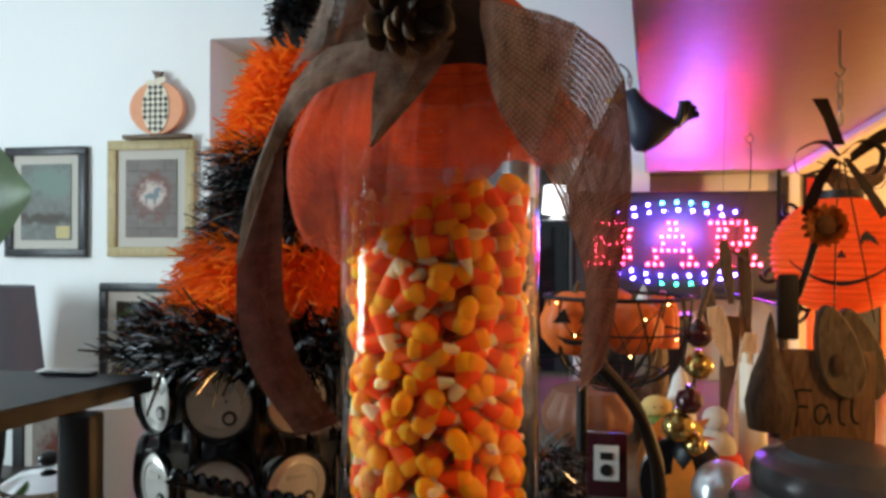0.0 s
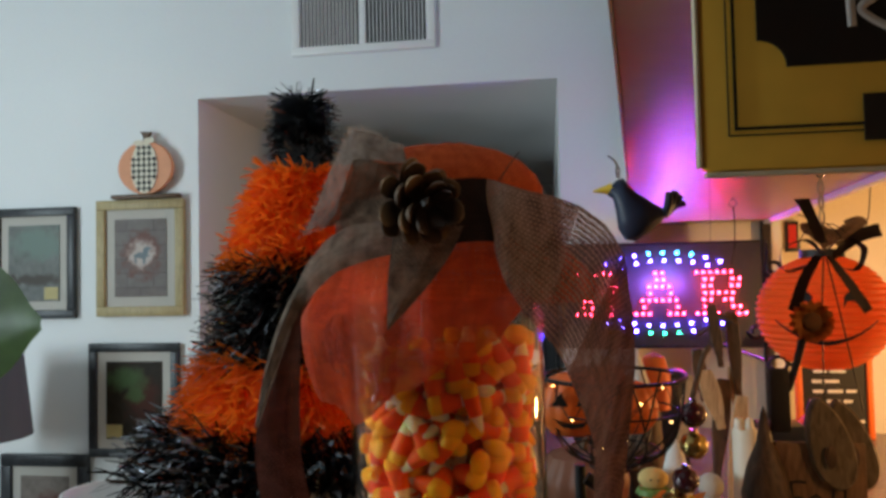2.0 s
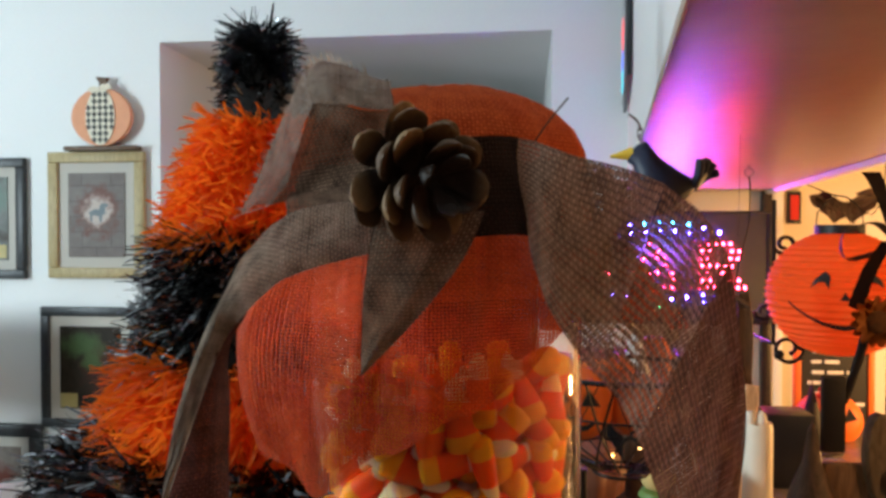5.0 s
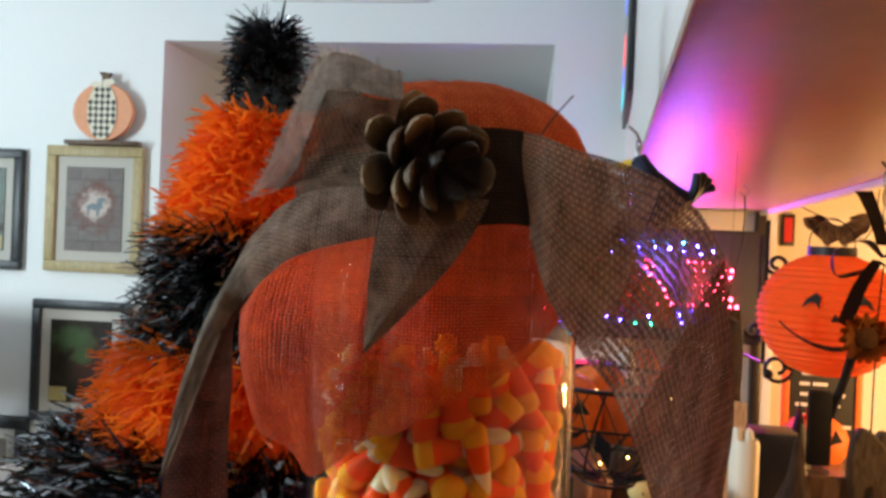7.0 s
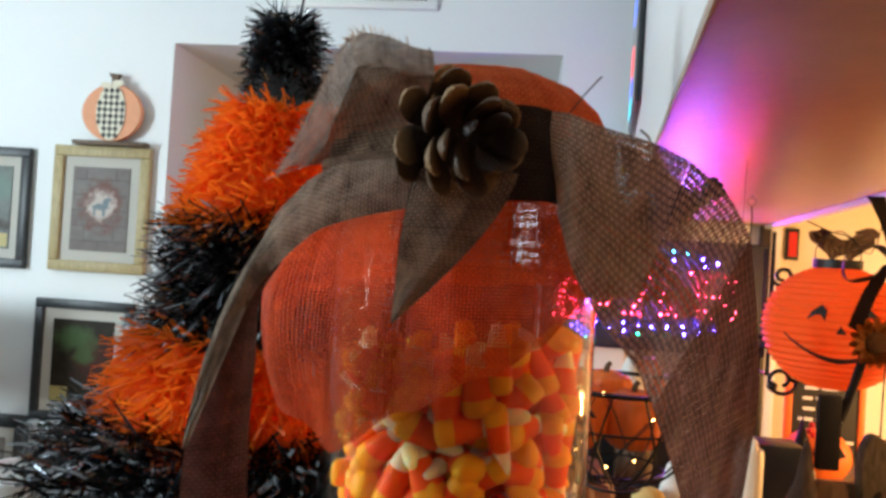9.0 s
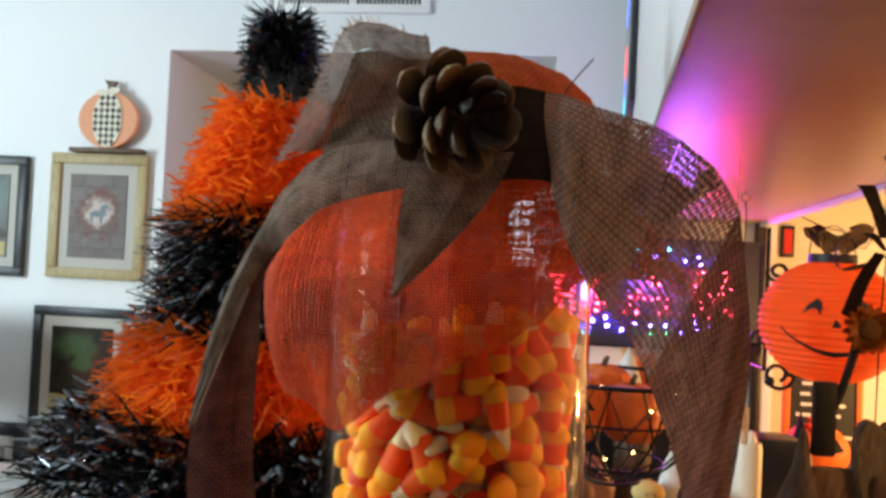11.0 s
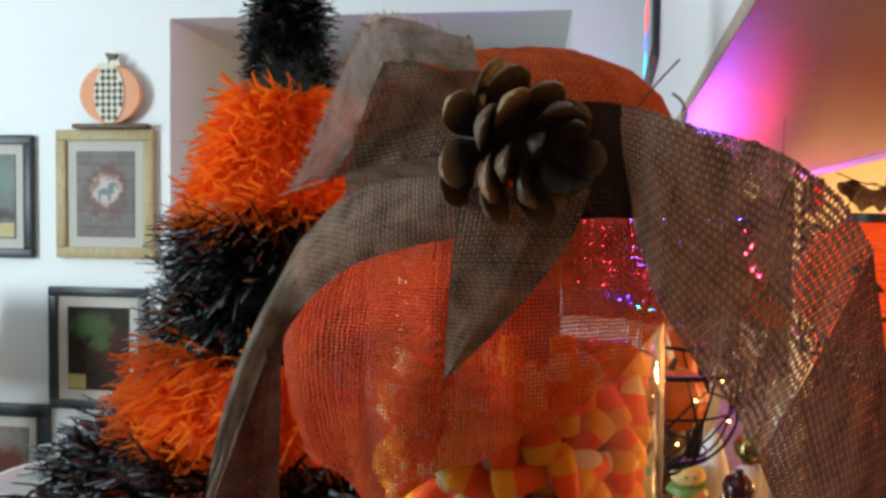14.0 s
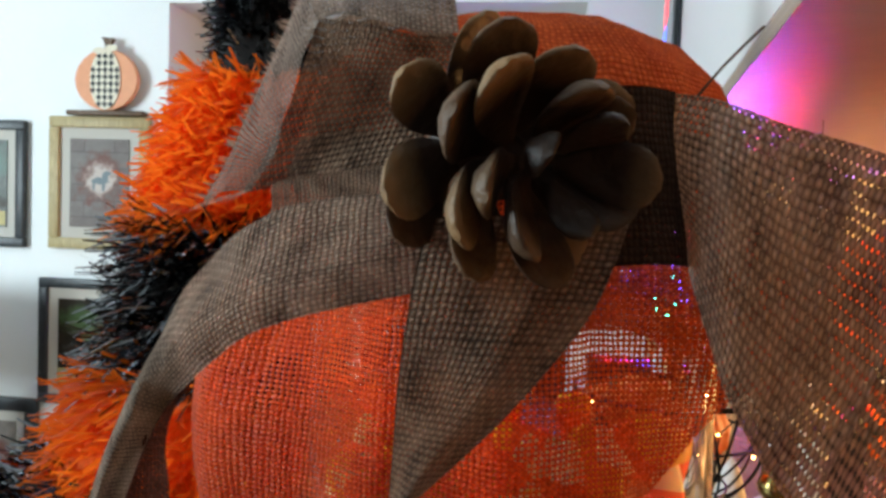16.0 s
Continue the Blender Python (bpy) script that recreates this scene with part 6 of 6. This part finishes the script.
part("painted_leaf", plate([(0.0, 0.020), (0.010, 0.045), (0.032, 0.040), (0.024, 0.062), (0.040, 0.078), (0.018, 0.082), (0.012, 0.104), (0.0, 0.088), (-0.014, 0.106), (-0.016, 0.082), (-0.038, 0.076), (-0.022, 0.060), (-0.030, 0.040), (-0.010, 0.045)], -0.0062, -0.0042), AUTUMN, dish2, "orange painted leaf", smooth=False)

# black tinsel bunch low behind the jar
tb = thing("black_garland", (0.318, 1.22, BAR), "bunch of black tinsel garland on the bar", "garland")
me = tinsel(0.02, 0.17, 0.03, 0.03, 0.034, 2200, 21, 0.0)
me.materials.append(TINSEL_BLACK)
gs = new("tinsel_band", me)
gs.parent = tb
gs["kind"] = "stuff"

# ---- paper lantern ----
lan = thing("paper_lantern", (0.935, 2.05, 1.345), "orange paper pumpkin lantern with black painted face", "lantern")
R = 0.138
prof = []
for k in range(0, 45):
    q = math.pi * (0.10 + 0.80 * k / 44)
    ridge = 1 + 0.022 * (1 if k % 2 else -1)
    prof.append((R * math.sin(q) * ridge, R * 0.93 * math.cos(q)))
part("shade", lathe(prof, 64), PAPER, lan, "pleated orange paper shade")
part("top_ring", lathe([(0.040, 0.124), (0.046, 0.122), (0.046, 0.140), (0.040, 0.140)], 32), INK, lan)
part("handle", tube([(-0.045, 0, 0.135), (-0.04, 0, 0.17), (0, 0, 0.20), (0.04, 0, 0.17), (0.045, 0, 0.135)], 0.0012, 6), IRON, lan)


def on_lantern(outline, name):
    """A thin black shape laid on the round shade; (angle, height) in degrees and metres."""
    bm = bmesh.new()
    ring = []
    for layer in (1.022, 1.034):
        row = []
        for ang, z in outline:
            r = R * math.sqrt(max(0.02, 1 - (z / (R * 0.93)) ** 2)) * layer
            row.append(bm.verts.new((r * math.sin(radians(ang)), -r * math.cos(radians(ang)), z)))
        ring.append(row)
    bm.faces.new(ring[1])
    bm.faces.new(ring[0][::-1])
    for k in range(len(outline)):
        bm.faces.new((ring[0][k], ring[0][(k + 1) % len(outline)], ring[1][(k + 1) % len(outline)], ring[1][k]))
    return part(name, bm, INK, lan, smooth=False)


FA = -18
on_lantern([(FA - 24, 0.020), (FA - 21, 0.036), (FA - 14, 0.050), (FA - 10, 0.040), (FA - 11, 0.018), (FA - 14, 0.030), (FA - 18, 0.030)], "painted_eye")
on_lantern([(FA + 14, 0.018), (FA + 15, 0.040), (FA + 20, 0.050), (FA + 26, 0.036), (FA + 28, 0.020), (FA + 22, 0.030), (FA + 17, 0.030)], "painted_eye")
on_lantern([(FA - 3, -0.004), (FA + 4, -0.004), (FA, 0.012)], "painted_nose")
for k in range(12):
    a0, a1 = FA - 42 + k * 7, FA - 42 + (k + 1) * 7
    z0, z1 = (-0.052 + 0.042 * ((a - FA) / 42) ** 2 for a in (a0, a1))
    t0, t1 = (0.010 * (1 - 0.7 * abs((a - FA) / 42)) for a in (a0, a1))
    on_lantern([(a0, z0 - t0), (a1, z1 - t1), (a1, z1), (a0, z0)], "painted_mouth")

# ---- iron scroll sconce, candle and boards on the kitchen wall ----
sc = thing("scroll_sconce", (0.83, 2.12, 1.20), "black wrought iron scroll bracket", "bracket")
part("upright", tube([(0.0, 0, 0.34), (0.0, 0, 0.20), (0.0, 0, 0.03)], 0.0045, 8), IRON, sc)
for cx, cz, r, sgn, turns in ((0.022, 0.245, 0.024, 1, 1.3), (0.030, 0.02, 0.034, -1, 1.2), (0.062, 0.035, 0.018, 1, 1.1), (-0.02, 0.10, 0.02, 1, 1.1)):
    pts = []
    for k in range(22):
        s = k / 21
        q = sgn * 2 * math.pi * turns * s + (math.pi if sgn > 0 else 0)
        rr = r * (1 - 0.65 * s)
        pts.append((cx + rr * math.cos(q), 0, cz + rr * math.sin(q)))
    part("scroll", tube(pts, 0.0045, 8, 1), IRON, sc)
part("pad", ball(0.011, (0.012, 0, 0.006)), IRON, sc)
part("shelf_rod", tube([(0, 0, 0.03), (0, 0.3, 0.03), (0, 0.73, 0.03)], 0.004, 6, 1), IRON, sc)
post = thing("door_casing", (1.045, BACK_Y, 0.0), "dark stained and white painted door casing", "trim")
post["kind"] = "structure"
part("dark_strip", box(-0.018, 0.010, -0.03, 0.0, 0, 2.1, 0.003), ESPRESSO, post)
part("white_strip", box(0.011, 0.045, -0.024, 0.0, 0, 2.1, 0.003), WHITE_TRIM, post)

cand = thing("pillar_candle", (0.686, 1.75, BAR), "ivory flameless pillar candle on the bar", "candle")
part("wax", lathe([(0, 0), (0.0235, 0), (0.024, 0.192), (0.022, 0.200), (0.016, 0.195), (0.008, 0.192), (0, 0.192)], 36), WAX, cand)
part("flame", lathe([(0, 0.186), (0.007, 0.190), (0.0092, 0.202), (0.007, 0.214), (0, 0.221)], 16, m=pose(0.006, 0, 0)), WAX, cand, "plastic flame tip")
part("drip", lathe([(0, 0.186), (0.008, 0.190), (0.009, 0.210), (0.007, 0.218), (0, 0.220)], 12, m=pose(-0.012, 0, 0)), WAX, cand)
bb = thing("black_box", (0.835, 2.06, BAR), "plain black box on the bar", "box")
part("body", box(-0.045, 0.045, -0.04, 0.04, 0, 0.150, 0.003), BLACK, bb)

# box widened into an added dark backdrop behind the basket
bk2 = thing("black_backdrop_box", (0.60, 2.14, BAR), "black box on the bar, widened as a dark backdrop", "box")
part("body", box(-0.215, 0.045, -0.05, 0.05, 0, 0.245, 0.004), BLACK, bk2)
part("lid", box(-0.218, 0.048, -0.053, 0.053, 0.2452, 0.255, 0.004), BLACK, bk2)
menu = thing("menu_board", (1.145, 2.60, 0.90), "orange framed black chalkboard with white script", "board")
part("board", box(-0.088, 0.088, -0.006, 0.006, 0.0, 0.30), INK, menu)
for x0, x1, z0, z1 in ((-0.105, -0.088, -0.017, 0.317), (0.088, 0.105, -0.017, 0.317), (-0.088, 0.088, -0.017, 0.0), (-0.088, 0.088, 0.30, 0.317)):
    part("frame", box(x0, x1, -0.012, 0.010, z0, z1, 0.003), PUMPKIN, menu)
rng = random.Random(3)
for k in range(9):
    x, z = -0.075 + rng.uniform(0, 0.03), 0.268 - k * 0.029
    for w in range(rng.choice((2, 3))):
        wl = rng.uniform(0.022, 0.045)
        if x + wl < 0.08:
            part("script_line", box(x, x + wl, -0.0085, -0.0062, z, z + 0.009), CHALK, menu, smooth=False)
        x += wl + 0.009
part("stand", box(-0.03, 0.03, 0.011, 0.03, -0.9, 0.25), ESPRESSO, menu)
hat = thing("witch_hat", (0.985, 2.32, BAR), "black felt witch hat ornament with red berries", "ornament")
part("cone", lathe([(0.06, 0.0), (0.032, 0.006), (0.026, 0.05), (0.013, 0.11), (0.0, 0.165)], 24), CHAR, hat)
part("brim", lathe([(0.07, 0.0), (0.07, 0.004), (0.03, 0.008)], 24), CHAR, hat)
for dx, dz in ((0.012, 0.13), (0.02, 0.12), (0.016, 0.145)):
    part("berry", ball(0.007, (dx, -0.014, dz), seg=10, rings=6), RED, hat)
mound = thing("pumpkin_basket", (1.06, 2.42, BAR - 0.03), "orange pumpkin cutout with black face on the bar", "ornament")
part("body", ball(0.085, (0, 0, 0.075), (1.0, 0.6, 0.85)), PUMPKIN, mound)
part("cutout", plate([(-0.03, 0.09), (0.0, 0.08), (-0.01, 0.12)], -0.053, -0.05), INK, mound, smooth=False)
part("cutout", plate([(0.02, 0.08), (0.05, 0.09), (0.03, 0.12)], -0.052, -0.05), INK, mound, smooth=False)
shelf = thing("kitchen_counter", (1.75, 2.40, 0.0), "cream kitchen counter along the wall", "counter")
part("worktop", box(-0.78, 1.2, -0.35, 0.455, 0.86, 0.90, 0.006), COUNTER, shelf)
part("base", box(-0.75, 1.2, -0.32, 0.455, 0.0, 0.86), CREAM_WALL, shelf)

redpic = thing("wall_picture", (1.125, BACK_Y, 1.50), "small dark red and black framed picture", "picture")
part("frame", box(-0.020, 0.020, -0.014, -0.001, 0.0, 0.10, 0.002), INK, redpic)
part("print", box(-0.012, 0.012, -0.0165, -0.0142, 0.012, 0.088), RED, redpic)
bat = thing("leaf_swag", (1.09, 2.40, 1.56), "dark dried leaf swag hanging on the wall", "garland")
dl = mesh_of(leaf(0.055, 0.014, 0.012), BROWN_WOOD)
for k in range(15):
    o = new("dried_leaf", dl)
    o.parent = bat
    s = -1 + 2 * k / 14
    o.matrix_basis = pose(0.085 * s, 0, -0.012 + 0.015 * s * s, 90, 0, 0) @ pose(0, 0, 0, 0, 0, 180 + 75 * -s + (20 if k % 2 else -20))
part("cord", tube([(-0.09, 0, 0.03), (0, 0, 0.0), (0.09, 0, 0.03), (0.12, 0, 0.9)], 0.0015, 5), IRON, bat)
